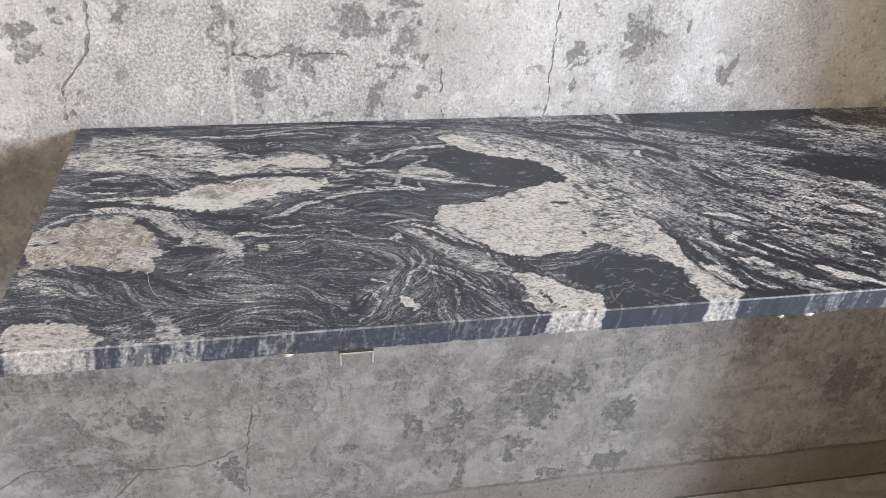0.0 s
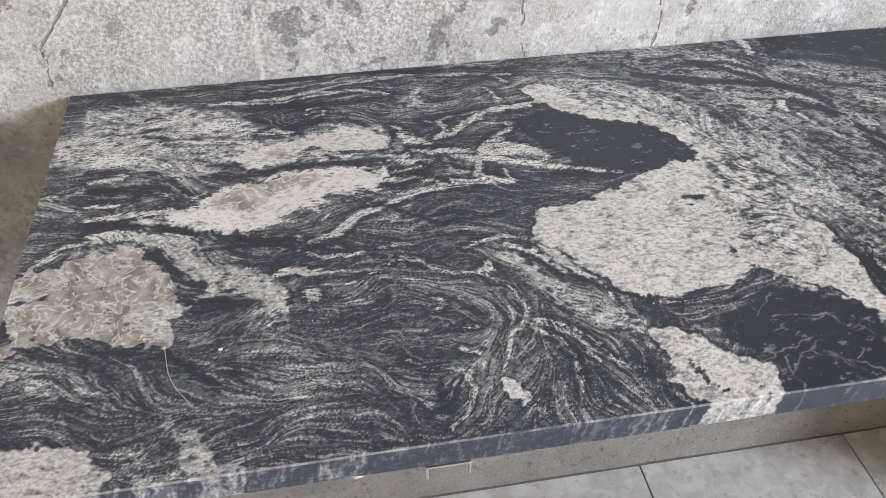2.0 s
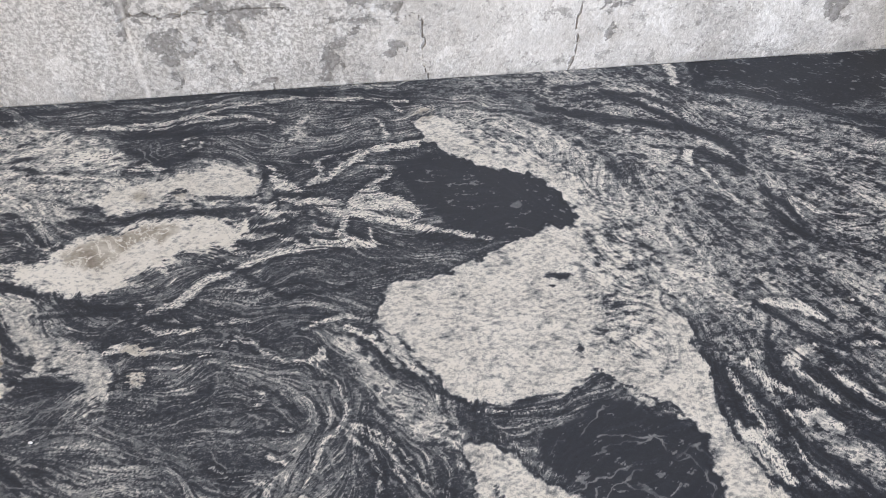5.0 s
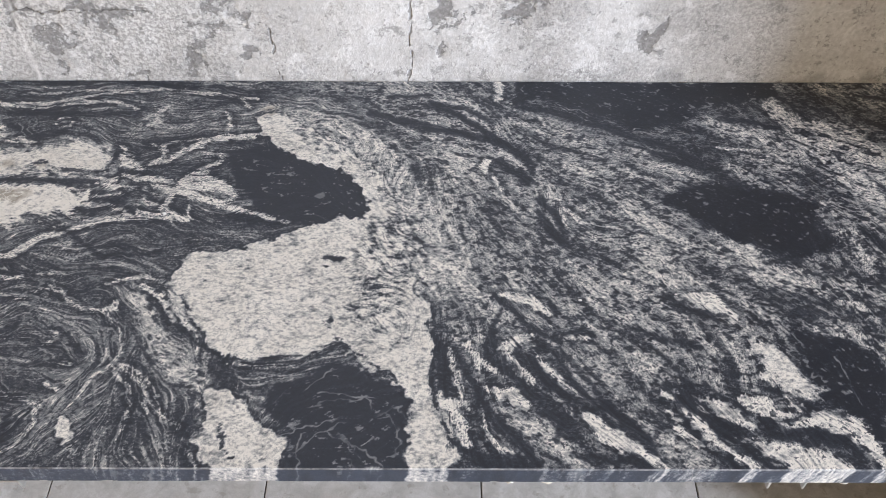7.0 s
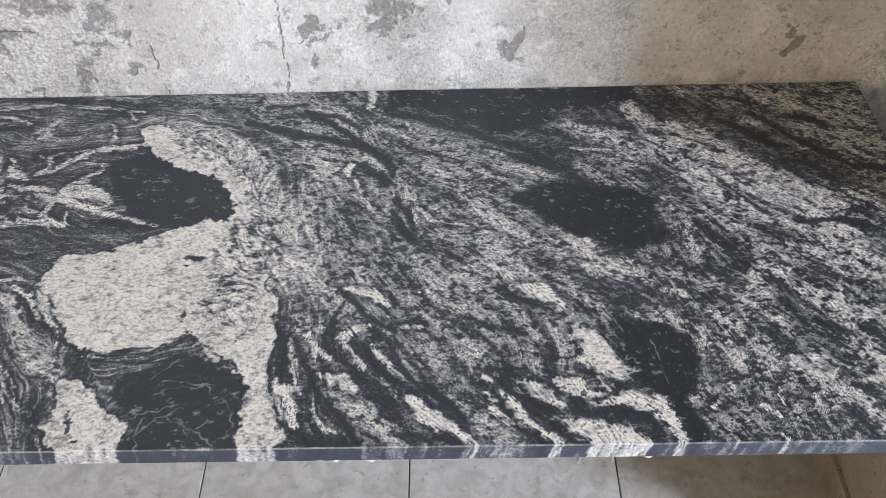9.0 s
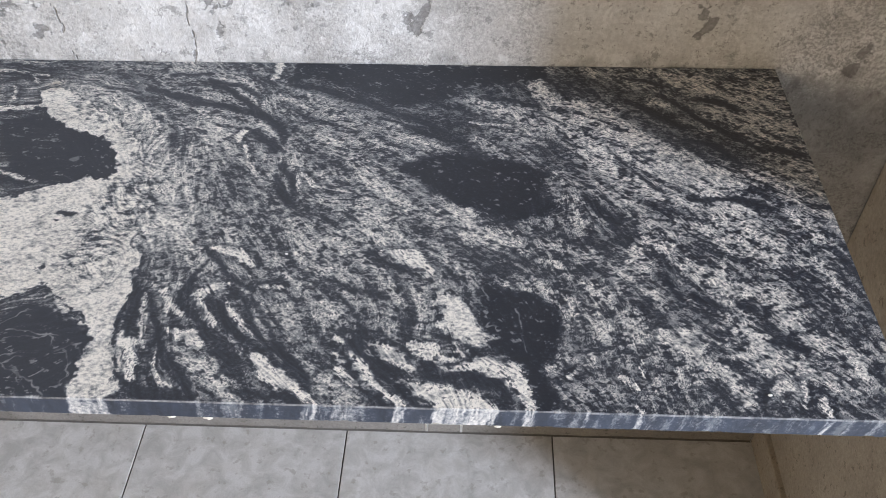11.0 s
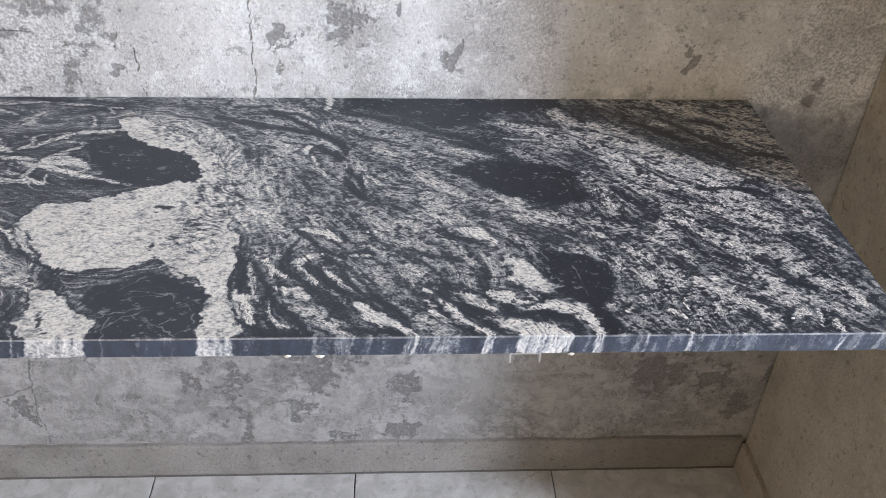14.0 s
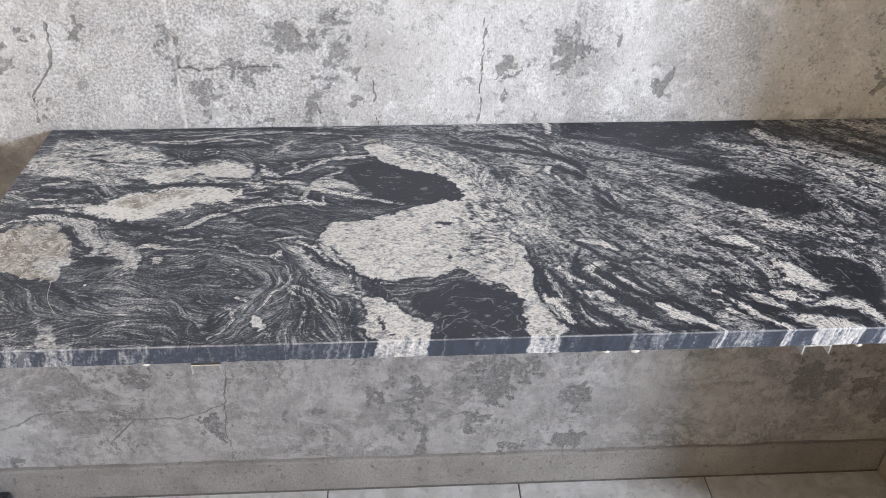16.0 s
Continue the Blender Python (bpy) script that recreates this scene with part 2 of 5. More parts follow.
# outlines and lines of the stone's bodies, metres in plan
CREAM_MAIN = [(-0.325, -0.073), (-0.308, -0.067), (-0.276, -0.084), (-0.237, -0.112), (-0.198, -0.143), (-0.168, -0.174), (-0.145, -0.213), (-0.124, -0.259), (-0.113, -0.294), (-0.125, -0.328), (-0.112, -0.36), (-0.099, -0.387), (-0.09, -0.42), (-0.092, -0.455), (-0.088, -0.488), (-0.078, -0.519), (-0.07, -0.555), (-0.069, -0.575), (-0.113, -0.575), (-0.112, -0.555), (-0.113, -0.52), (-0.12, -0.488), (-0.135, -0.465), (-0.152, -0.462), (-0.176, -0.445), (-0.193, -0.431), (-0.211, -0.443), (-0.262, -0.45), (-0.302, -0.45), (-0.322, -0.438), (-0.34, -0.421), (-0.353, -0.399), (-0.368, -0.368), (-0.384, -0.349), (-0.38, -0.325), (-0.365, -0.308), (-0.309, -0.299), (-0.265, -0.286), (-0.228, -0.269), (-0.203, -0.255), (-0.173, -0.255), (-0.168, -0.241), (-0.18, -0.208), (-0.202, -0.179), (-0.231, -0.169), (-0.26, -0.159), (-0.291, -0.135), (-0.319, -0.101)]
CREAM_ZONE = [(-0.316, -0.062), (-0.219, -0.067), (-0.142, -0.127), (-0.105, -0.203), (-0.071, -0.286), (-0.053, -0.344), (-0.078, -0.379), (-0.121, -0.368), (-0.131, -0.427), (-0.166, -0.427), (-0.191, -0.398), (-0.184, -0.336), (-0.176, -0.268), (-0.151, -0.25), (-0.182, -0.174), (-0.242, -0.133)]
CREAM_FOOT = [(-0.314, -0.495), (-0.304, -0.488), (-0.287, -0.504), (-0.269, -0.52), (-0.246, -0.529), (-0.229, -0.541), (-0.226, -0.561), (-0.234, -0.577), (-0.297, -0.577), (-0.312, -0.562), (-0.318, -0.544), (-0.307, -0.532), (-0.313, -0.514)]
FELDSPAR = [(-0.857, -0.338), (-0.85, -0.321), (-0.826, -0.311), (-0.801, -0.3), (-0.763, -0.301), (-0.741, -0.319), (-0.725, -0.349), (-0.717, -0.376), (-0.7, -0.396), (-0.714, -0.41), (-0.711, -0.433), (-0.73, -0.437), (-0.761, -0.426), (-0.8, -0.421), (-0.828, -0.423), (-0.849, -0.426)]
CORNER_FELDSPAR = [(-0.831, -0.529), (-0.806, -0.525), (-0.776, -0.528), (-0.757, -0.543), (-0.75, -0.558), (-0.754, -0.569), (-0.742, -0.584), (-0.749, -0.591), (-0.777, -0.591), (-0.817, -0.587)]
CORNER_FELDSPAR2 = [(-0.844, -0.547), (-0.834, -0.525), (-0.808, -0.521), (-0.77, -0.53), (-0.759, -0.549), (-0.765, -0.56), (-0.745, -0.577), (-0.75, -0.594), (-0.783, -0.6), (-0.83, -0.609)]
SPUR = [(-0.702, -0.534), (-0.693, -0.529), (-0.683, -0.546), (-0.669, -0.559), (-0.656, -0.576), (-0.656, -0.581), (-0.666, -0.58), (-0.685, -0.574), (-0.698, -0.575), (-0.702, -0.554)]
UPPER_WHITE = [(-0.654, -0.157), (-0.637, -0.146), (-0.597, -0.141), (-0.565, -0.133), (-0.543, -0.124), (-0.526, -0.136), (-0.503, -0.143), (-0.497, -0.16), (-0.497, -0.175), (-0.516, -0.17), (-0.534, -0.179), (-0.559, -0.177), (-0.577, -0.185), (-0.599, -0.184), (-0.627, -0.191), (-0.654, -0.186), (-0.66, -0.169)]
MID_WHITE = [(-0.692, -0.232), (-0.675, -0.218), (-0.639, -0.215), (-0.603, -0.205), (-0.572, -0.199), (-0.545, -0.206), (-0.517, -0.215), (-0.51, -0.235), (-0.525, -0.251), (-0.549, -0.25), (-0.577, -0.258), (-0.599, -0.273), (-0.62, -0.284), (-0.655, -0.294), (-0.67, -0.299), (-0.693, -0.282), (-0.72, -0.275), (-0.745, -0.269), (-0.748, -0.259), (-0.731, -0.251), (-0.706, -0.247), (-0.696, -0.239)]
MID_BROWN = [(-0.687, -0.239), (-0.673, -0.223), (-0.633, -0.218), (-0.604, -0.212), (-0.579, -0.208), (-0.573, -0.227), (-0.591, -0.234), (-0.613, -0.236), (-0.632, -0.252), (-0.655, -0.262), (-0.678, -0.258)]
GREY_CLOUD = [(-0.863, -0.111), (-0.829, -0.053), (-0.749, -0.04), (-0.664, -0.085), (-0.636, -0.11), (-0.655, -0.154), (-0.692, -0.186), (-0.768, -0.163), (-0.856, -0.152)]
GREY_CLOUD2 = [(-0.829, -0.042), (-0.783, -0.045), (-0.741, -0.058), (-0.665, -0.081), (-0.645, -0.114), (-0.643, -0.133), (-0.597, -0.137), (-0.564, -0.126), (-0.537, -0.121), (-0.497, -0.138), (-0.485, -0.18), (-0.509, -0.191), (-0.561, -0.195), (-0.605, -0.19), (-0.649, -0.193), (-0.692, -0.193), (-0.762, -0.175), (-0.815, -0.161)]
DARK_TONGUE = [(-0.354, -0.144), (-0.321, -0.128), (-0.299, -0.131), (-0.267, -0.159), (-0.231, -0.171), (-0.202, -0.182), (-0.179, -0.213), (-0.167, -0.246), (-0.19, -0.255), (-0.228, -0.267), (-0.255, -0.264), (-0.277, -0.249), (-0.312, -0.234), (-0.322, -0.214), (-0.338, -0.199), (-0.345, -0.175)]
DARK_FOOT = [(-0.251, -0.488), (-0.208, -0.469), (-0.187, -0.456), (-0.163, -0.465), (-0.134, -0.475), (-0.12, -0.494), (-0.115, -0.52), (-0.115, -0.575), (-0.226, -0.576), (-0.223, -0.556), (-0.226, -0.538), (-0.241, -0.523), (-0.265, -0.509)]
DARK_EYE = [(0.176, -0.23), (0.213, -0.206), (0.265, -0.197), (0.321, -0.208), (0.36, -0.23), (0.345, -0.278), (0.371, -0.288), (0.319, -0.315), (0.28, -0.305), (0.242, -0.285), (0.217, -0.256)]
DARK_FRONT = [(0.281, -0.421), (0.333, -0.43), (0.36, -0.447), (0.362, -0.48), (0.348, -0.526), (0.352, -0.568), (0.339, -0.571), (0.326, -0.526), (0.301, -0.504), (0.28, -0.464)]
SPECKLE = [(-0.342, -0.006), (-0.197, -0.046), (-0.14, -0.165), (-0.133, -0.267), (-0.093, -0.359), (-0.1, -0.408), (-0.085, -0.477), (-0.067, -0.571), (0.102, -0.576), (0.345, -0.58), (0.706, -0.582), (0.899, -0.192), (0.845, 0.027), (0.025, -0.001)]
DARK_RIGHT = [(0.251, -0.191), (0.384, -0.178), (0.448, -0.281), (0.529, -0.283), (0.616, -0.321), (0.784, -0.425), (0.706, -0.582), (0.34, -0.577), (0.335, -0.545), (0.307, -0.511), (0.282, -0.483), (0.266, -0.415), (0.291, -0.416), (0.26, -0.366), (0.24, -0.304), (0.176, -0.235), (0.206, -0.206)]
DARK_TOP = [(0.017, -0.008), (0.334, -0.004), (0.52, -0.067), (0.584, -0.139), (0.615, -0.184), (0.619, -0.216), (0.543, -0.182), (0.451, -0.101), (0.354, -0.087), (0.262, -0.078), (0.26, -0.175), (0.217, -0.163), (0.144, -0.128), (0.028, -0.065)]
WHITE_ARM = [(-0.751, -0.286), (-0.729, -0.294), (-0.7, -0.303), (-0.697, -0.31), (-0.717, -0.311), (-0.721, -0.316), (-0.704, -0.322), (-0.691, -0.338), (-0.675, -0.351), (-0.656, -0.361), (-0.637, -0.367), (-0.617, -0.387), (-0.615, -0.405), (-0.63, -0.417), (-0.638, -0.412), (-0.643, -0.395), (-0.661, -0.383), (-0.688, -0.376), (-0.682, -0.368), (-0.698, -0.358), (-0.715, -0.341), (-0.725, -0.328), (-0.733, -0.312)]
SPOT = [(-0.455, -0.514), (-0.443, -0.514), (-0.44, -0.525), (-0.431, -0.539), (-0.436, -0.55), (-0.448, -0.543), (-0.455, -0.534)]
PALE_FRONT = [(0.236, -0.431), (0.256, -0.437), (0.274, -0.465), (0.283, -0.493), (0.262, -0.507), (0.251, -0.487), (0.241, -0.466)]
DARK_BACK = [(0.012, -0.002), (0.367, -0.0), (0.366, -0.035), (0.257, -0.055), (0.235, -0.086), (0.175, -0.099), (0.111, -0.064), (0.054, -0.04), (0.015, -0.047)]
PALE_STREAKS, DARK_STREAKS, GRAIN_STREAKS, THREADS, FLOW = [], [], [], [], []


def pale_streak(radius, *pts):
    PALE_STREAKS.append((radius, pts))


def dark_streak(radius, *pts):
    DARK_STREAKS.append((radius, pts))


def grain_streak(radius, *pts):
    GRAIN_STREAKS.append((radius, pts))


def thread_line(*pts):
    THREADS.append(pts)


def flow_line(*pts):
    FLOW.append(pts)


pale_streak(0.006, (-0.38, -0.357), (-0.367, -0.38), (-0.354, -0.406))
pale_streak(0.003, (-0.448, -0.355), (-0.413, -0.345), (-0.387, -0.353))
pale_streak(0.003, (-0.85, -0.321), (-0.82, -0.288), (-0.765, -0.286))
pale_streak(0.0032, (-0.607, -0.331), (-0.587, -0.321), (-0.561, -0.312), (-0.543, -0.29), (-0.497, -0.269), (-0.439, -0.252), (-0.382, -0.255))
pale_streak(0.0022, (-0.593, -0.341), (-0.559, -0.348), (-0.508, -0.34))
pale_streak(0.003, (-0.695, -0.05), (-0.604, -0.051), (-0.541, -0.031), (-0.461, -0.017), (-0.331, -0.038))
pale_streak(0.013, (0.239, -0.438), (0.255, -0.461), (0.275, -0.49))
pale_streak(0.011, (0.175, -0.373), (0.2, -0.377), (0.224, -0.398))
pale_streak(0.01, (0.138, -0.495), (0.184, -0.509), (0.223, -0.53))
pale_streak(0.007, (0.155, -0.516), (0.182, -0.543), (0.208, -0.569))
pale_streak(0.01, (0.215, -0.556), (0.248, -0.566), (0.296, -0.576))
pale_streak(0.012, (0.288, -0.521), (0.325, -0.538), (0.332, -0.564))
pale_streak(0.006, (0.247, -0.527), (0.306, -0.518))
pale_streak(0.008, (0.061, -0.521), (0.079, -0.538), (0.124, -0.571))
pale_streak(0.0041, (-0.637, -0.124), (-0.605, -0.128))
pale_streak(0.004, (-0.802, -0.187), (-0.779, -0.181))
pale_streak(0.003, (-0.754, -0.204), (-0.733, -0.22))
pale_streak(0.0051, (-0.808, -0.228), (-0.782, -0.233))
pale_streak(0.0041, (-0.805, -0.254), (-0.746, -0.251))
pale_streak(0.004, (-0.802, -0.278), (-0.749, -0.288), (-0.705, -0.294))
pale_streak(0.0041, (-0.479, -0.144), (-0.468, -0.15))
pale_streak(0.0051, (-0.48, -0.167), (-0.466, -0.171))
pale_streak(0.0041, (-0.457, -0.173), (-0.453, -0.176))
pale_streak(0.002, (-0.509, -0.187), (-0.486, -0.193), (-0.456, -0.185))
pale_streak(0.0041, (-0.444, -0.169), (-0.421, -0.159), (-0.405, -0.138), (-0.377, -0.123), (-0.35, -0.118), (-0.324, -0.118))
pale_streak(0.0071, (-0.395, -0.208), (-0.352, -0.202), (-0.332, -0.22))
pale_streak(0.0032, (-0.403, -0.217), (-0.348, -0.236), (-0.288, -0.256))
pale_streak(0.003, (-0.406, -0.217), (-0.414, -0.241), (-0.389, -0.258), (-0.377, -0.256))
pale_streak(0.0022, (-0.471, -0.242), (-0.438, -0.248), (-0.382, -0.255))
pale_streak(0.0022, (-0.53, -0.27), (-0.496, -0.261), (-0.45, -0.25))
pale_streak(0.0081, (-0.749, -0.289), (-0.724, -0.307), (-0.704, -0.338), (-0.68, -0.355))
pale_streak(0.0091, (-0.684, -0.363), (-0.643, -0.375), (-0.624, -0.391), (-0.62, -0.406))
pale_streak(0.004, (-0.628, -0.365), (-0.585, -0.365))
pale_streak(0.0032, (-0.599, -0.39), (-0.596, -0.403))
pale_streak(0.0041, (-0.407, -0.358), (-0.38, -0.379), (-0.365, -0.4), (-0.344, -0.417))
pale_streak(0.0041, (-0.715, -0.296), (-0.7, -0.302))
pale_streak(0.001, (-0.67, -0.469), (-0.653, -0.473))
pale_streak(0.0051, (-0.085, -0.477), (-0.078, -0.525), (-0.061, -0.549))
pale_streak(0.005, (-0.072, -0.505), (-0.059, -0.542))
pale_streak(0.003, (-0.074, -0.44), (-0.067, -0.484), (-0.054, -0.512))
pale_streak(0.002, (-0.042, -0.506), (-0.039, -0.539), (-0.017, -0.565))
pale_streak(0.0041, (-0.056, -0.433), (-0.044, -0.455), (-0.019, -0.471))
pale_streak(0.008, (-0.039, -0.485), (-0.017, -0.492), (-0.001, -0.51))
pale_streak(0.005, (0.009, -0.426), (-0.015, -0.433), (-0.021, -0.441), (-0.01, -0.463), (0.006, -0.482))
pale_streak(0.003, (0.013, -0.445), (0.024, -0.464), (0.042, -0.482))
pale_streak(0.003, (0.036, -0.472), (0.052, -0.493))
pale_streak(0.006, (-0.02, -0.369), (0.013, -0.378), (0.033, -0.395))
pale_streak(0.005, (0.04, -0.427), (0.066, -0.427))
pale_streak(0.005, (0.055, -0.514), (0.07, -0.541), (0.102, -0.554), (0.124, -0.571))
pale_streak(0.006, (0.149, -0.509), (0.166, -0.526), (0.192, -0.559))
pale_streak(0.004, (0.055, -0.243), (0.059, -0.262))
pale_streak(0.002, (0.066, -0.243), (0.077, -0.263), (0.104, -0.268))
pale_streak(0.006, (-0.032, -0.168), (-0.025, -0.159))
pale_streak(0.004, (-0.019, -0.189), (-0.009, -0.209))
pale_streak(0.009, (-0.007, -0.007), (-0.009, -0.039))
pale_streak(0.002, (0.257, -0.267), (0.285, -0.27), (0.312, -0.273))
pale_streak(0.002, (0.314, -0.258), (0.327, -0.254))
pale_streak(0.007, (0.219, -0.51), (0.242, -0.517), (0.276, -0.521))
pale_streak(0.009, (0.216, -0.546), (0.248, -0.56), (0.292, -0.57))
dark_streak(0.003, (0.123, -0.423), (0.15, -0.465), (0.189, -0.527), (0.222, -0.563))
dark_streak(0.003, (0.18, -0.485), (0.221, -0.527), (0.295, -0.508))
dark_streak(0.006, (0.019, -0.053), (0.106, -0.086), (0.218, -0.141), (0.252, -0.175))
dark_streak(0.006, (0.52, -0.067), (0.573, -0.128), (0.629, -0.185))
dark_streak(0.006, (-0.211, -0.317), (-0.196, -0.324))
dark_streak(0.003, (-0.296, -0.535), (-0.287, -0.556))
dark_streak(0.004, (-0.09, -0.42), (-0.081, -0.488))
dark_streak(0.002, (-0.195, -0.431), (-0.164, -0.448))
dark_streak(0.0041, (-0.656, -0.307), (-0.592, -0.327), (-0.529, -0.346))
dark_streak(0.0061, (-0.52, -0.276), (-0.462, -0.317), (-0.4, -0.307))
dark_streak(0.004, (0.15, -0.495), (0.193, -0.543), (0.235, -0.575))
dark_streak(0.005, (-0.097, -0.408), (-0.083, -0.44), (-0.077, -0.47), (-0.076, -0.498))
dark_streak(0.002, (-0.09, -0.477), (-0.085, -0.525), (-0.064, -0.557))
dark_streak(0.006, (-0.063, -0.455), (-0.043, -0.499), (-0.013, -0.54), (0.006, -0.569))
dark_streak(0.005, (-0.04, -0.433), (-0.033, -0.448), (-0.006, -0.478), (0.007, -0.5))
dark_streak(0.004, (-0.011, -0.41), (-0.029, -0.421), (-0.037, -0.441))
dark_streak(0.007, (-0.005, -0.445), (0.018, -0.471), (0.043, -0.5))
dark_streak(0.004, (-0.027, -0.369), (-0.006, -0.394), (0.015, -0.418), (0.034, -0.43), (0.065, -0.415))
dark_streak(0.004, (0.035, -0.442), (0.06, -0.472), (0.079, -0.508), (0.108, -0.548))
dark_streak(0.006, (0.079, -0.501), (0.102, -0.528), (0.119, -0.555))
dark_streak(0.007, (0.062, -0.567), (0.096, -0.562), (0.107, -0.572))
dark_streak(0.006, (-0.056, -0.566), (0.001, -0.571))
dark_streak(0.006, (0.133, -0.473), (0.15, -0.502), (0.172, -0.516), (0.209, -0.556))
dark_streak(0.003, (0.154, -0.526), (0.181, -0.559), (0.191, -0.573))
dark_streak(0.0051, (0.116, -0.412), (0.147, -0.428), (0.183, -0.437))
dark_streak(0.005, (0.175, -0.373), (0.205, -0.394), (0.221, -0.4))
dark_streak(0.009, (0.037, -0.227), (0.059, -0.277))
dark_streak(0.007, (-0.178, -0.065), (-0.111, -0.097), (-0.048, -0.111), (0, -0.129), (0.031, -0.169))
dark_streak(0.007, (-0.1, -0.049), (-0.052, -0.057), (-0.018, -0.088))
dark_streak(0.007, (-0.15, -0.035), (-0.102, -0.03))
dark_streak(0.008, (-0.014, -0.157), (0.025, -0.201))
dark_streak(0.005, (0.257, -0.49), (0.272, -0.511), (0.302, -0.504))
dark_streak(0.008, (0.223, -0.53), (0.262, -0.541), (0.302, -0.538))
dark_streak(0.003, (0.215, -0.557), (0.236, -0.572))
dark_streak(0.004, (-0.764, -0.109), (-0.738, -0.117))
dark_streak(0.004, (-0.681, -0.194), (-0.638, -0.202), (-0.578, -0.193), (-0.51, -0.197))
dark_streak(0.0081, (-0.811, -0.201), (-0.78, -0.203), (-0.733, -0.213))
dark_streak(0.003, (-0.809, -0.218), (-0.758, -0.225))
dark_streak(0.0032, (-0.804, -0.262), (-0.75, -0.269), (-0.705, -0.289))
dark_streak(0.0081, (-0.647, -0.069), (-0.581, -0.071), (-0.494, -0.071))
dark_streak(0.0092, (-0.642, -0.094), (-0.596, -0.117), (-0.571, -0.107))
dark_streak(0.0032, (-0.832, -0.01), (-0.761, -0.017), (-0.683, -0.01), (-0.558, -0.002), (-0.486, -0.001))
dark_streak(0.0071, (-0.48, -0.299), (-0.438, -0.304))
dark_streak(0.0061, (-0.485, -0.329), (-0.424, -0.339))
dark_streak(0.0032, (-0.703, -0.352), (-0.727, -0.333), (-0.737, -0.315))
dark_streak(0.0051, (-0.702, -0.39), (-0.675, -0.388), (-0.643, -0.396))
dark_streak(0.0041, (-0.695, -0.317), (-0.636, -0.319), (-0.583, -0.335))
dark_streak(0.0022, (-0.386, -0.361), (-0.365, -0.4), (-0.343, -0.43), (-0.308, -0.45))
dark_streak(0.0063, (-0.776, -0.437), (-0.721, -0.443), (-0.674, -0.488))
dark_streak(0.0082, (-0.491, -0.526), (-0.498, -0.544))
dark_streak(0.0073, (-0.477, -0.426), (-0.447, -0.444))
grain_streak(0.017, (0.242, -0.276), (0.276, -0.341), (0.319, -0.359))
grain_streak(0.011, (0.315, -0.341), (0.326, -0.359))
grain_streak(0.006, (0.346, -0.351), (0.384, -0.36), (0.419, -0.378))
grain_streak(0.006, (0.36, -0.385), (0.379, -0.401))
grain_streak(0.01, (0.323, -0.412), (0.358, -0.425))
grain_streak(0.0061, (0.348, -0.447), (0.383, -0.455), (0.374, -0.44))
grain_streak(0.005, (0.393, -0.41), (0.412, -0.433))
grain_streak(0.008, (0.407, -0.456), (0.414, -0.478))
grain_streak(0.01, (0.448, -0.361), (0.45, -0.395), (0.426, -0.402))
grain_streak(0.01, (0.433, -0.449), (0.443, -0.478), (0.45, -0.5))
grain_streak(0.0081, (0.453, -0.419), (0.47, -0.434))
grain_streak(0.005, (0.442, -0.507), (0.443, -0.534))
grain_streak(0.007, (0.422, -0.527), (0.435, -0.543))
grain_streak(0.01, (0.501, -0.379), (0.531, -0.388), (0.542, -0.412), (0.579, -0.413))
grain_streak(0.014, (0.467, -0.479), (0.491, -0.479), (0.494, -0.507), (0.507, -0.521))
grain_streak(0.008, (0.48, -0.534), (0.492, -0.531))
grain_streak(0.011, (0.513, -0.521), (0.537, -0.548))
grain_streak(0.008, (0.525, -0.465), (0.555, -0.495))
grain_streak(0.009, (0.432, -0.566), (0.45, -0.578))
grain_streak(0.004, (0.387, -0.565), (0.388, -0.574))
grain_streak(0.003, (0.358, -0.519), (0.35, -0.529))
grain_streak(0.004, (0.368, -0.526), (0.381, -0.519))
grain_streak(0.003, (0.357, -0.477), (0.36, -0.491))
grain_streak(0.005, (0.342, -0.297), (0.379, -0.284))
grain_streak(0.009, (0.386, -0.279), (0.399, -0.317), (0.389, -0.334))
grain_streak(0.007, (0.367, -0.23), (0.378, -0.25))
grain_streak(0.007, (0.42, -0.251), (0.454, -0.281))
grain_streak(0.005, (0.454, -0.309), (0.468, -0.323))
grain_streak(0.01, (0.396, -0.189), (0.452, -0.232), (0.509, -0.282))
grain_streak(0.019, (0.476, -0.159), (0.534, -0.214), (0.581, -0.245))
grain_streak(0.016, (0.409, -0.123), (0.473, -0.17))
grain_streak(0.011, (0.508, -0.31), (0.549, -0.329), (0.574, -0.311))
grain_streak(0.007, (0.459, -0.344), (0.496, -0.354))
grain_streak(0.005, (0.541, -0.264), (0.613, -0.33))
grain_streak(0.007, (0.501, -0.085), (0.527, -0.086))
grain_streak(0.007, (0.569, -0.116), (0.577, -0.139))
grain_streak(0.007, (0.509, -0.016), (0.586, -0.025))
grain_streak(0.009, (0.612, -0.045), (0.674, -0.072))
grain_streak(0.007, (0.617, -0.129), (0.679, -0.142))
grain_streak(0.009, (0.347, -0.024), (0.358, -0.062), (0.377, -0.087), (0.451, -0.101))
grain_streak(0.0081, (0.261, -0.084), (0.32, -0.109), (0.367, -0.145))
grain_streak(0.005, (0.294, -0.137), (0.315, -0.149))
grain_streak(0.014, (0.528, -0.428), (0.566, -0.493), (0.599, -0.523))
grain_streak(0.013, (0.585, -0.427), (0.614, -0.477), (0.641, -0.492))
grain_streak(0.009, (0.564, -0.538), (0.6, -0.551))
grain_streak(0.008, (0.614, -0.477), (0.615, -0.537))
grain_streak(0.01, (0.531, -0.28), (0.584, -0.323), (0.645, -0.382))
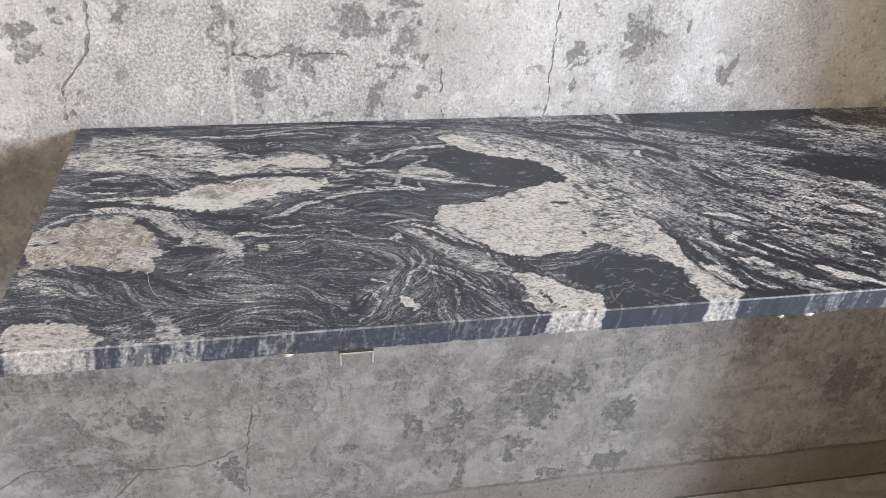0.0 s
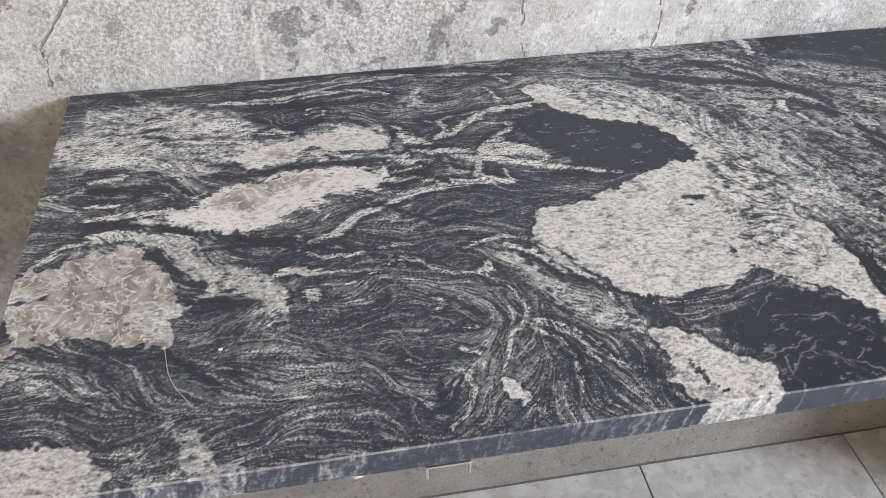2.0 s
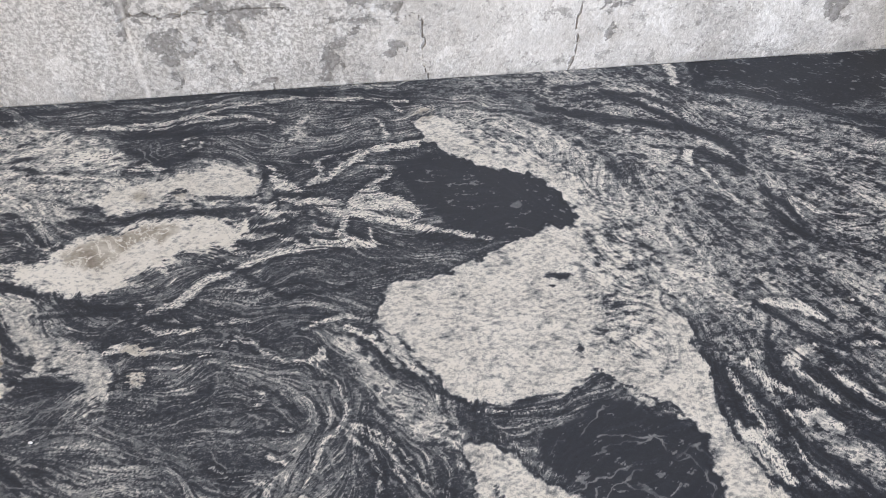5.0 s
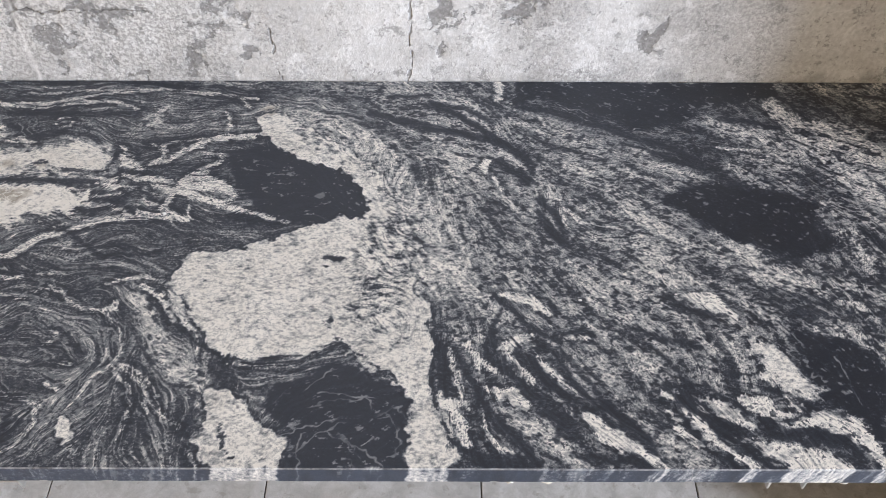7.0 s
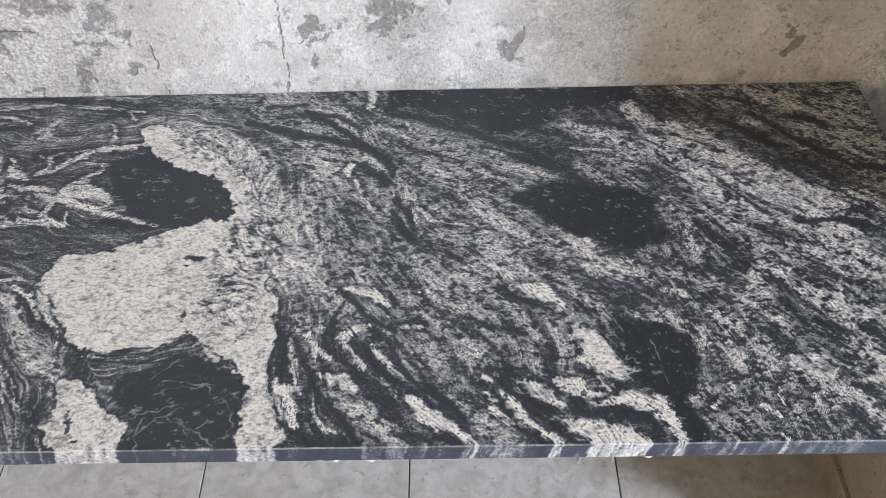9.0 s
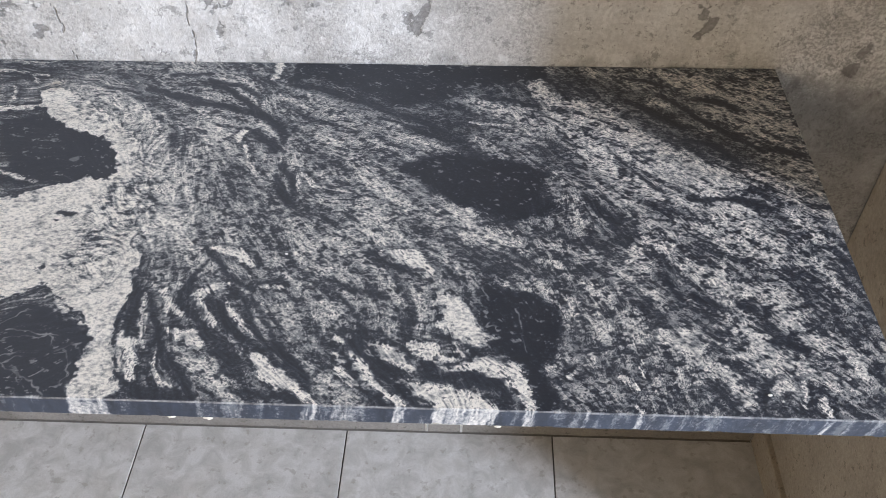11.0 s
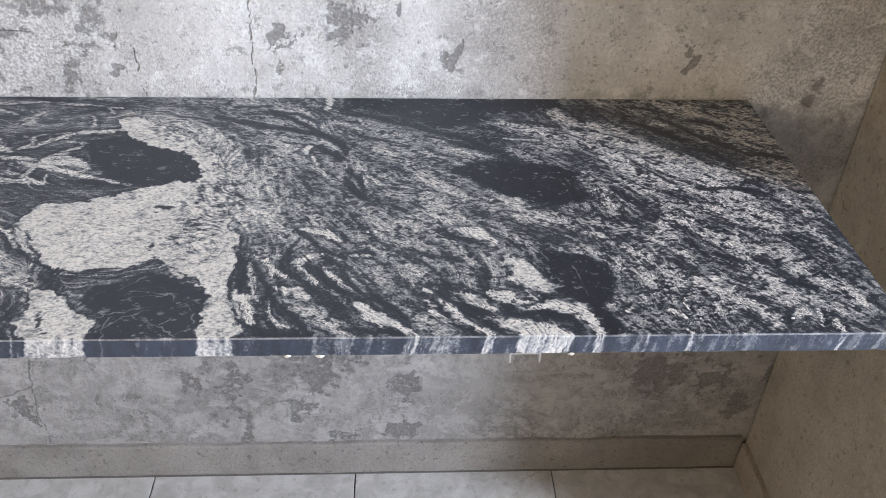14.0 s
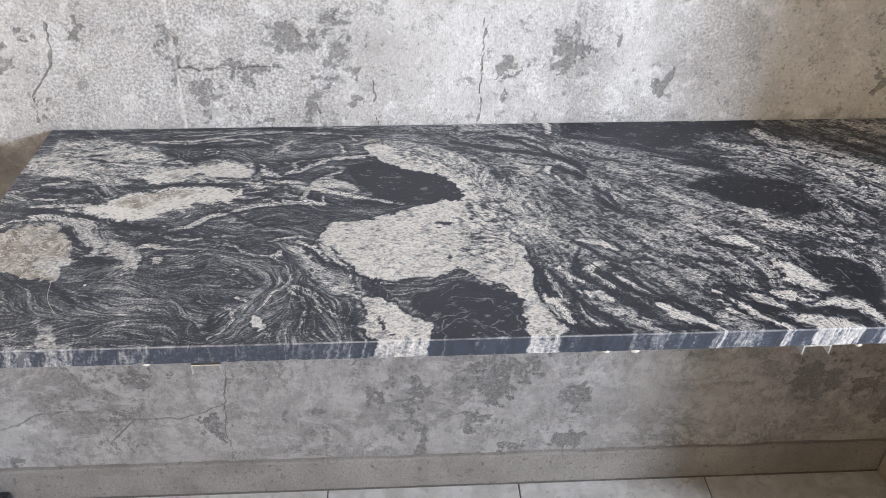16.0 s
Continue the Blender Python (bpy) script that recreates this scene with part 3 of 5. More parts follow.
grain_streak(0.006, (0.637, -0.29), (0.667, -0.353))
grain_streak(0.0092, (-0.413, -0.362), (-0.393, -0.406), (-0.367, -0.443), (-0.337, -0.473), (-0.32, -0.482))
grain_streak(0.0061, (-0.432, -0.352), (-0.405, -0.35))
grain_streak(0.0061, (-0.582, -0.086), (-0.57, -0.088))
grain_streak(0.0051, (-0.449, -0.064), (-0.463, -0.092))
grain_streak(0.0041, (-0.371, -0.067), (-0.354, -0.107))
grain_streak(0.005, (-0.611, -0.405), (-0.626, -0.42), (-0.639, -0.433))
grain_streak(0.0051, (-0.828, -0.045), (-0.753, -0.049), (-0.665, -0.08))
grain_streak(0.0073, (-0.818, -0.139), (-0.752, -0.159), (-0.687, -0.189))
grain_streak(0.0143, (-0.822, -0.103), (-0.737, -0.136), (-0.654, -0.143))
grain_streak(0.005, (-0.523, -0.298), (-0.49, -0.29))
grain_streak(0.0032, (-0.537, -0.371), (-0.512, -0.369))
grain_streak(0.0041, (-0.494, -0.417), (-0.487, -0.43))
grain_streak(0.0022, (-0.469, -0.482), (-0.456, -0.49))
grain_streak(0.0122, (-0.638, -0.164), (-0.586, -0.154), (-0.505, -0.158))
grain_streak(0.0041, (-0.654, -0.174), (-0.589, -0.197))
grain_streak(0.0073, (-0.756, -0.26), (-0.69, -0.283), (-0.64, -0.282), (-0.593, -0.256))
grain_streak(0.0051, (-0.807, -0.235), (-0.757, -0.241))
grain_streak(0.0061, (-0.8, -0.292), (-0.753, -0.294), (-0.704, -0.311))
grain_streak(0.0061, (-0.587, -0.248), (-0.514, -0.226))
grain_streak(0.01, (-0.505, -0.153), (-0.46, -0.171))
grain_streak(0.0051, (-0.511, -0.205), (-0.442, -0.205), (-0.375, -0.222))
grain_streak(0.0122, (-0.699, -0.339), (-0.656, -0.366), (-0.615, -0.392))
grain_streak(0.0061, (-0.394, -0.412), (-0.352, -0.458))
grain_streak(0.0041, (-0.337, -0.473), (-0.316, -0.5), (-0.315, -0.522))
grain_streak(0.005, (-0.846, -0.205), (-0.77, -0.199), (-0.716, -0.195))
grain_streak(0.0041, (-0.853, -0.311), (-0.803, -0.29), (-0.747, -0.293))
grain_streak(0.0061, (-0.851, -0.449), (-0.82, -0.46), (-0.804, -0.477))
grain_streak(0.0041, (-0.744, -0.542), (-0.716, -0.558))
grain_streak(0.0071, (-0.712, -0.523), (-0.692, -0.55), (-0.673, -0.576))
grain_streak(0.003, (-0.736, -0.566), (-0.706, -0.574))
grain_streak(0.0091, (-0.643, -0.387), (-0.612, -0.409))
grain_streak(0.0061, (-0.454, -0.511), (-0.448, -0.531))
grain_streak(0.0041, (-0.441, -0.542), (-0.424, -0.56))
thread_line((-0.709, -0.425), (-0.666, -0.423), (-0.644, -0.421))
thread_line((-0.704, -0.442), (-0.679, -0.436), (-0.648, -0.437))
thread_line((-0.615, -0.473), (-0.581, -0.479))
thread_line((-0.616, -0.495), (-0.583, -0.505), (-0.566, -0.511))
thread_line((-0.538, -0.38), (-0.492, -0.399), (-0.442, -0.422), (-0.416, -0.457))
thread_line((-0.509, -0.35), (-0.487, -0.374), (-0.436, -0.394))
thread_line((-0.441, -0.397), (-0.415, -0.414), (-0.406, -0.459), (-0.398, -0.483), (-0.392, -0.511), (-0.392, -0.557))
thread_line((-0.406, -0.459), (-0.386, -0.474), (-0.373, -0.494), (-0.354, -0.525), (-0.337, -0.531))
thread_line((-0.432, -0.465), (-0.411, -0.458))
thread_line((-0.432, -0.465), (-0.446, -0.505), (-0.484, -0.538), (-0.494, -0.552))
thread_line((-0.425, -0.477), (-0.409, -0.523), (-0.413, -0.567))
thread_line((-0.386, -0.474), (-0.376, -0.52))
thread_line((-0.391, -0.537), (-0.392, -0.571))
thread_line((-0.51, -0.319), (-0.477, -0.314), (-0.43, -0.316))
thread_line((-0.639, -0.4), (-0.657, -0.419), (-0.701, -0.426))
thread_line((-0.564, -0.403), (-0.557, -0.422), (-0.564, -0.443))
thread_line((-0.525, -0.519), (-0.518, -0.535), (-0.525, -0.548))
thread_line((-0.484, -0.492), (-0.494, -0.521), (-0.485, -0.542))
thread_line((-0.332, -0.171), (-0.279, -0.186))
thread_line((-0.317, -0.188), (-0.287, -0.192))
thread_line((-0.412, -0.38), (-0.392, -0.403), (-0.391, -0.438))
thread_line((-0.422, -0.381), (-0.404, -0.41), (-0.399, -0.448))
thread_line((-0.689, -0.02), (-0.59, -0.016), (-0.527, -0.017))
thread_line((-0.623, -0.058), (-0.556, -0.065))
thread_line((-0.536, -0.402), (-0.514, -0.388), (-0.497, -0.401))
thread_line((-0.56, -0.492), (-0.53, -0.496), (-0.51, -0.512))
thread_line((-0.587, -0.45), (-0.542, -0.453), (-0.489, -0.47))
thread_line((-0.221, -0.556), (-0.201, -0.538), (-0.16, -0.523), (-0.127, -0.51))
thread_line((-0.215, -0.507), (-0.183, -0.504), (-0.139, -0.494))
thread_line((-0.161, -0.495), (-0.133, -0.516), (-0.121, -0.55))
thread_line((-0.18, -0.538), (-0.157, -0.561))
thread_line((-0.264, -0.517), (-0.239, -0.495), (-0.207, -0.482), (-0.186, -0.462))
thread_line((0.026, -0.027), (0.106, -0.08), (0.22, -0.118))
thread_line((0.067, -0.048), (0.145, -0.093))
thread_line((0.272, -0.423), (0.286, -0.454), (0.3, -0.483))
thread_line((0.284, -0.423), (0.293, -0.446), (0.299, -0.465))
thread_line((0.318, -0.447), (0.331, -0.505))
thread_line((0.423, -0.299), (0.452, -0.318))
flow_line((-0.832, -0.015), (-0.744, -0.01), (-0.621, -0.011), (-0.461, -0.012), (-0.332, -0.04))
flow_line((-0.804, -0.257), (-0.746, -0.254), (-0.681, -0.237), (-0.6, -0.205), (-0.51, -0.197))
flow_line((-0.815, -0.164), (-0.762, -0.166), (-0.707, -0.217), (-0.686, -0.229))
flow_line((-0.607, -0.331), (-0.554, -0.299), (-0.498, -0.273), (-0.411, -0.254), (-0.325, -0.258), (-0.254, -0.263))
flow_line((-0.597, -0.333), (-0.532, -0.332), (-0.452, -0.319), (-0.393, -0.301), (-0.336, -0.296))
flow_line((-0.569, -0.345), (-0.485, -0.358), (-0.416, -0.395), (-0.377, -0.441), (-0.34, -0.484))
flow_line((-0.442, -0.136), (-0.402, -0.124), (-0.349, -0.113), (-0.312, -0.12))
flow_line((-0.753, -0.288), (-0.704, -0.338), (-0.643, -0.387), (-0.61, -0.387), (-0.59, -0.373))
flow_line((-0.643, -0.41), (-0.611, -0.393), (-0.586, -0.38))
flow_line((-0.713, -0.44), (-0.657, -0.413), (-0.611, -0.405), (-0.564, -0.403), (-0.516, -0.4), (-0.471, -0.422))
flow_line((-0.7, -0.463), (-0.614, -0.46), (-0.527, -0.478), (-0.483, -0.487))
flow_line((-0.658, -0.492), (-0.595, -0.5), (-0.533, -0.518), (-0.516, -0.55))
flow_line((-0.424, -0.431), (-0.416, -0.457), (-0.437, -0.486), (-0.474, -0.53), (-0.496, -0.554))
flow_line((-0.4, -0.436), (-0.389, -0.485), (-0.379, -0.53), (-0.367, -0.562), (-0.336, -0.578))
flow_line((-0.36, -0.468), (-0.342, -0.516), (-0.321, -0.562), (-0.311, -0.584))
flow_line((-0.539, -0.431), (-0.51, -0.426), (-0.481, -0.426), (-0.496, -0.452))
flow_line((-0.281, -0.46), (-0.231, -0.464), (-0.178, -0.443))
flow_line((-0.305, -0.455), (-0.303, -0.503), (-0.309, -0.544))
flow_line((-0.858, -0.174), (-0.796, -0.183), (-0.702, -0.22))
flow_line((-0.851, -0.449), (-0.778, -0.467), (-0.704, -0.511))
flow_line((-0.828, -0.505), (-0.746, -0.53), (-0.689, -0.526))
flow_line((-0.648, -0.569), (-0.569, -0.569), (-0.515, -0.565))
flow_line((-0.855, -0.125), (-0.773, -0.124), (-0.674, -0.164))
flow_line((-0.141, -0.154), (-0.097, -0.268), (-0.059, -0.328), (-0.041, -0.368))
flow_line((-0.084, -0.383), (-0.072, -0.455), (-0.051, -0.519), (-0.02, -0.567))
flow_line((-0.048, -0.398), (-0.031, -0.427), (-0.027, -0.481), (0.005, -0.507))
flow_line((-0.012, -0.398), (0.014, -0.455), (0.049, -0.507), (0.095, -0.566))
flow_line((0.045, -0.427), (0.072, -0.494), (0.119, -0.549), (0.135, -0.575))
flow_line((-0.205, -0.055), (-0.099, -0.1), (0, -0.153), (0.067, -0.193))
flow_line((0.007, -0.019), (0.079, -0.066), (0.216, -0.132), (0.348, -0.172), (0.44, -0.23))
flow_line((-0.1, -0.007), (-0.032, -0.043), (-0.013, -0.132))
flow_line((0.037, -0.222), (0.053, -0.268), (0.11, -0.285))
flow_line((0.057, -0.302), (0.124, -0.367), (0.2, -0.412), (0.237, -0.481))
flow_line((0.142, -0.367), (0.2, -0.382), (0.224, -0.412))
flow_line((0.131, -0.44), (0.17, -0.506), (0.213, -0.555))
flow_line((0.244, -0.426), (0.272, -0.493), (0.305, -0.531))
flow_line((-0.321, -0.337), (-0.255, -0.368), (-0.179, -0.398))
flow_line((-0.222, -0.55), (-0.18, -0.532), (-0.133, -0.513))
flow_line((0.266, -0.035), (0.366, -0.156), (0.456, -0.242), (0.538, -0.32))
flow_line((0.389, -0.013), (0.486, -0.114), (0.608, -0.205))
flow_line((0.301, -0.35), (0.354, -0.417), (0.402, -0.478), (0.439, -0.559))
flow_line((0.41, -0.299), (0.459, -0.37), (0.53, -0.451))
flow_line((0.379, -0.279), (0.398, -0.352), (0.438, -0.402))
flow_line((0.17, -0.347), (0.229, -0.414), (0.282, -0.483))
flow_line((0.455, -0.116), (0.548, -0.197), (0.63, -0.268), (0.668, -0.312))
flow_line((0.484, -0.354), (0.528, -0.428), (0.568, -0.523), (0.6, -0.551))
flow_line((0.36, -0.374), (0.411, -0.446), (0.427, -0.525))
flow_line((0.555, -0.312), (0.622, -0.4), (0.652, -0.46))

pale_streak(0.0022, (-0.695, -0.051), (-0.659, -0.053), (-0.623, -0.059), (-0.599, -0.058), (-0.574, -0.05), (-0.542, -0.048))
pale_streak(0.002, (-0.647, -0.029), (-0.604, -0.031), (-0.566, -0.022), (-0.527, -0.023), (-0.495, -0.02), (-0.449, -0.018), (-0.398, -0.031), (-0.352, -0.039), (-0.336, -0.057))
pale_streak(0.0015, (-0.802, -0.024), (-0.773, -0.027))
dark_streak(0.005, (-0.832, -0.012), (-0.773, -0.018))
dark_streak(0.0055, (-0.634, -0.011), (-0.558, -0.009), (-0.487, -0.007), (-0.394, -0.012), (-0.329, -0.026))
pale_streak(0.0012, (-0.585, -0.083), (-0.575, -0.075), (-0.564, -0.085), (-0.566, -0.095), (-0.577, -0.1), (-0.585, -0.091))
grain_streak(0.003, (-0.579, -0.089), (-0.572, -0.091))
thread_line((-0.621, -0.085), (-0.618, -0.105), (-0.605, -0.118), (-0.582, -0.13))
thread_line((-0.612, -0.084), (-0.61, -0.101), (-0.596, -0.113), (-0.578, -0.117))
thread_line((-0.63, -0.088), (-0.625, -0.111), (-0.611, -0.123))
pale_streak(0.003, (-0.634, -0.122), (-0.622, -0.121), (-0.611, -0.128), (-0.599, -0.125))
dark_streak(0.006, (-0.752, -0.113), (-0.737, -0.12))
dark_streak(0.0025, (-0.773, -0.101), (-0.762, -0.097), (-0.739, -0.096))
dark_streak(0.005, (-0.695, -0.178), (-0.671, -0.178), (-0.654, -0.189))
dark_streak(0.009, (-0.81, -0.202), (-0.785, -0.205), (-0.761, -0.214))
dark_streak(0.004, (-0.75, -0.195), (-0.731, -0.197), (-0.71, -0.224))
pale_streak(0.0014, (-0.715, -0.224), (-0.704, -0.232), (-0.694, -0.227), (-0.69, -0.219))
pale_streak(0.002, (-0.754, -0.205), (-0.738, -0.218), (-0.725, -0.228))
pale_streak(0.005, (-0.812, -0.187), (-0.792, -0.184), (-0.779, -0.184))
dark_streak(0.0035, (-0.814, -0.17), (-0.778, -0.171), (-0.745, -0.185))
dark_streak(0.008, (-0.687, -0.196), (-0.66, -0.203))
dark_streak(0.004, (-0.655, -0.202), (-0.633, -0.201), (-0.611, -0.197), (-0.589, -0.198))
dark_streak(0.0016, (-0.589, -0.198), (-0.561, -0.198), (-0.533, -0.202))
dark_streak(0.003, (-0.603, -0.177), (-0.592, -0.171), (-0.577, -0.167))
dark_streak(0.0013, (-0.58, -0.162), (-0.559, -0.175), (-0.525, -0.177), (-0.499, -0.175))
pale_streak(0.005, (-0.797, -0.281), (-0.773, -0.276), (-0.749, -0.283))
pale_streak(0.005, (-0.805, -0.251), (-0.776, -0.25), (-0.751, -0.25), (-0.726, -0.246))
grain_streak(0.006, (-0.804, -0.237), (-0.782, -0.232))
dark_streak(0.003, (-0.803, -0.267), (-0.764, -0.268), (-0.715, -0.28), (-0.675, -0.298), (-0.636, -0.311))
dark_streak(0.006, (-0.68, -0.305), (-0.641, -0.311), (-0.606, -0.317))
pale_streak(0.0026, (-0.444, -0.165), (-0.43, -0.153), (-0.433, -0.14), (-0.434, -0.131), (-0.421, -0.124), (-0.402, -0.121), (-0.376, -0.119))
pale_streak(0.002, (-0.453, -0.13), (-0.435, -0.14))
pale_streak(0.0036, (-0.42, -0.15), (-0.408, -0.138), (-0.393, -0.126), (-0.37, -0.12), (-0.344, -0.117), (-0.316, -0.111))
pale_streak(0.0026, (-0.366, -0.068), (-0.36, -0.08), (-0.355, -0.097), (-0.36, -0.103))
grain_streak(0.004, (-0.448, -0.059), (-0.455, -0.079), (-0.467, -0.098), (-0.481, -0.11))
thread_line((-0.472, -0.091), (-0.479, -0.105))
thread_line((-0.457, -0.114), (-0.44, -0.107), (-0.423, -0.098), (-0.397, -0.095))
pale_streak(0.0065, (-0.482, -0.149), (-0.475, -0.161), (-0.469, -0.162))
pale_streak(0.005, (-0.462, -0.167), (-0.457, -0.174))
pale_streak(0.004, (-0.473, -0.185), (-0.457, -0.192), (-0.436, -0.19), (-0.414, -0.196), (-0.394, -0.202))
pale_streak(0.0034, (-0.52, -0.185), (-0.498, -0.191), (-0.476, -0.198))
pale_streak(0.0045, (-0.43, -0.204), (-0.402, -0.213), (-0.374, -0.221), (-0.347, -0.232))
pale_streak(0.003, (-0.347, -0.232), (-0.32, -0.243), (-0.288, -0.255), (-0.261, -0.264))
pale_streak(0.0032, (-0.395, -0.21), (-0.385, -0.194), (-0.367, -0.188), (-0.351, -0.197), (-0.336, -0.212), (-0.33, -0.222), (-0.342, -0.229))
grain_streak(0.007, (-0.366, -0.211), (-0.347, -0.219))
pale_streak(0.0034, (-0.408, -0.255), (-0.41, -0.238), (-0.404, -0.222), (-0.397, -0.201), (-0.388, -0.186), (-0.371, -0.18))
pale_streak(0.0026, (-0.384, -0.238), (-0.379, -0.252), (-0.378, -0.26))
pale_streak(0.0026, (-0.497, -0.27), (-0.474, -0.261), (-0.445, -0.257), (-0.417, -0.257), (-0.389, -0.261), (-0.367, -0.262))
pale_streak(0.0015, (-0.551, -0.263), (-0.517, -0.256), (-0.495, -0.254))
grain_streak(0.005, (-0.441, -0.232), (-0.423, -0.231), (-0.416, -0.237))
pale_streak(0.0035, (-0.36, -0.147), (-0.357, -0.158), (-0.365, -0.166), (-0.381, -0.177))
dark_streak(0.003, (-0.434, -0.225), (-0.412, -0.231))
dark_streak(0.004, (-0.469, -0.231), (-0.444, -0.248))
dark_streak(0.005, (-0.352, -0.249), (-0.314, -0.26), (-0.273, -0.264))
pale_streak(0.003, (-0.564, -0.044), (-0.517, -0.047), (-0.481, -0.061))
thread_line((-0.525, -0.066), (-0.489, -0.073), (-0.45, -0.069))
pale_streak(0.0035, (-0.697, -0.383), (-0.681, -0.382), (-0.665, -0.384))
dark_streak(0.0036, (-0.746, -0.309), (-0.731, -0.333), (-0.712, -0.356), (-0.689, -0.367))
dark_streak(0.008, (-0.694, -0.402), (-0.668, -0.397), (-0.648, -0.4))
pale_streak(0.0046, (-0.622, -0.358), (-0.594, -0.366), (-0.583, -0.37))
pale_streak(0.0036, (-0.594, -0.391), (-0.592, -0.404))
pale_streak(0.0026, (-0.622, -0.33), (-0.611, -0.321), (-0.604, -0.314), (-0.606, -0.329))
pale_streak(0.0032, (-0.602, -0.326), (-0.586, -0.318), (-0.571, -0.314), (-0.56, -0.306), (-0.553, -0.293), (-0.531, -0.279))
pale_streak(0.0042, (-0.587, -0.335), (-0.567, -0.331), (-0.562, -0.336))
pale_streak(0.0018, (-0.597, -0.337), (-0.583, -0.344), (-0.559, -0.346), (-0.533, -0.343), (-0.498, -0.343))
pale_streak(0.002, (-0.585, -0.368), (-0.556, -0.373), (-0.534, -0.372), (-0.518, -0.365))
pale_streak(0.0017, (-0.51, -0.359), (-0.491, -0.368), (-0.483, -0.379), (-0.465, -0.389), (-0.436, -0.395))
pale_streak(0.004, (-0.446, -0.395), (-0.432, -0.389), (-0.431, -0.381))
thread_line((-0.513, -0.383), (-0.466, -0.396), (-0.439, -0.411), (-0.423, -0.427), (-0.412, -0.443))
thread_line((-0.495, -0.393), (-0.469, -0.412), (-0.448, -0.428))
thread_line((-0.466, -0.398), (-0.431, -0.419), (-0.413, -0.441))
pale_streak(0.0017, (-0.436, -0.398), (-0.421, -0.42), (-0.411, -0.44), (-0.41, -0.452), (-0.415, -0.46), (-0.425, -0.467), (-0.432, -0.476), (-0.438, -0.497), (-0.447, -0.511))
pale_streak(0.0015, (-0.414, -0.46), (-0.405, -0.473), (-0.394, -0.484), (-0.39, -0.496), (-0.388, -0.512), (-0.389, -0.528), (-0.39, -0.545))
pale_streak(0.0018, (-0.406, -0.459), (-0.394, -0.47), (-0.378, -0.482), (-0.373, -0.499), (-0.369, -0.517))
thread_line((-0.425, -0.467), (-0.422, -0.484), (-0.417, -0.501), (-0.408, -0.519))
pale_streak(0.0018, (-0.401, -0.46), (-0.384, -0.469), (-0.372, -0.481), (-0.362, -0.496))
thread_line((-0.403, -0.43), (-0.399, -0.436), (-0.409, -0.444))
pale_streak(0.002, (-0.49, -0.418), (-0.481, -0.426), (-0.485, -0.434), (-0.493, -0.437))
thread_line((-0.566, -0.422), (-0.56, -0.411), (-0.549, -0.406))
thread_line((-0.561, -0.428), (-0.56, -0.439), (-0.55, -0.446), (-0.535, -0.447))
pale_streak(0.0024, (-0.469, -0.459), (-0.457, -0.46))
pale_streak(0.003, (-0.476, -0.481), (-0.464, -0.489))
thread_line((-0.529, -0.465), (-0.508, -0.472), (-0.481, -0.475))
thread_line((-0.614, -0.474), (-0.585, -0.48), (-0.554, -0.485))
pale_streak(0.0012, (-0.524, -0.487), (-0.507, -0.496), (-0.486, -0.503), (-0.469, -0.512))
pale_streak(0.0016, (-0.478, -0.509), (-0.474, -0.525), (-0.485, -0.549), (-0.497, -0.56))
dark_streak(0.007, (-0.501, -0.52), (-0.501, -0.534), (-0.506, -0.545))
thread_line((-0.576, -0.376), (-0.574, -0.389), (-0.563, -0.394))
thread_line((-0.527, -0.392), (-0.522, -0.412), (-0.509, -0.435))
thread_line((-0.503, -0.439), (-0.481, -0.452))
thread_line((-0.643, -0.417), (-0.665, -0.424), (-0.691, -0.437))
thread_line((-0.637, -0.424), (-0.657, -0.436), (-0.678, -0.448))
thread_line((-0.63, -0.43), (-0.644, -0.449), (-0.657, -0.462))
thread_line((-0.574, -0.413), (-0.567, -0.438), (-0.574, -0.458))
thread_line((-0.542, -0.459), (-0.518, -0.48), (-0.506, -0.488))
thread_line((-0.699, -0.454), (-0.657, -0.473), (-0.607, -0.488))
thread_line((-0.69, -0.486), (-0.649, -0.489), (-0.603, -0.503), (-0.574, -0.505))
thread_line((-0.678, -0.512), (-0.637, -0.516), (-0.601, -0.528))
pale_streak(0.004, (-0.383, -0.369), (-0.369, -0.384), (-0.356, -0.401))
pale_streak(0.0012, (-0.242, -0.489), (-0.224, -0.484), (-0.202, -0.479), (-0.191, -0.469), (-0.191, -0.462))
grain_streak(0.0026, (-0.278, -0.495), (-0.253, -0.511))
thread_line((-0.239, -0.535), (-0.202, -0.529), (-0.16, -0.52), (-0.132, -0.519))
thread_line((-0.203, -0.495), (-0.155, -0.498), (-0.149, -0.511), (-0.135, -0.514), (-0.122, -0.511), (-0.117, -0.523))
thread_line((-0.121, -0.532), (-0.126, -0.541), (-0.119, -0.547), (-0.125, -0.556), (-0.133, -0.559))
thread_line((-0.196, -0.535), (-0.168, -0.547), (-0.152, -0.556), (-0.135, -0.573))
thread_line((-0.217, -0.538), (-0.218, -0.556), (-0.214, -0.57))
thread_line((-0.167, -0.562), (-0.16, -0.573))
dark_streak(0.0018, (-0.338, -0.43), (-0.308, -0.451), (-0.256, -0.454), (-0.21, -0.45), (-0.189, -0.432), (-0.164, -0.449), (-0.146, -0.462))
pale_streak(0.0011, (-0.3, -0.459), (-0.26, -0.462), (-0.226, -0.462))
pale_streak(0.0016, (-0.373, -0.496), (-0.351, -0.521), (-0.331, -0.533))
pale_streak(0.0018, (-0.321, -0.556), (-0.31, -0.571), (-0.305, -0.578))
dark_streak(0.0026, (-0.205, -0.412), (-0.203, -0.4))
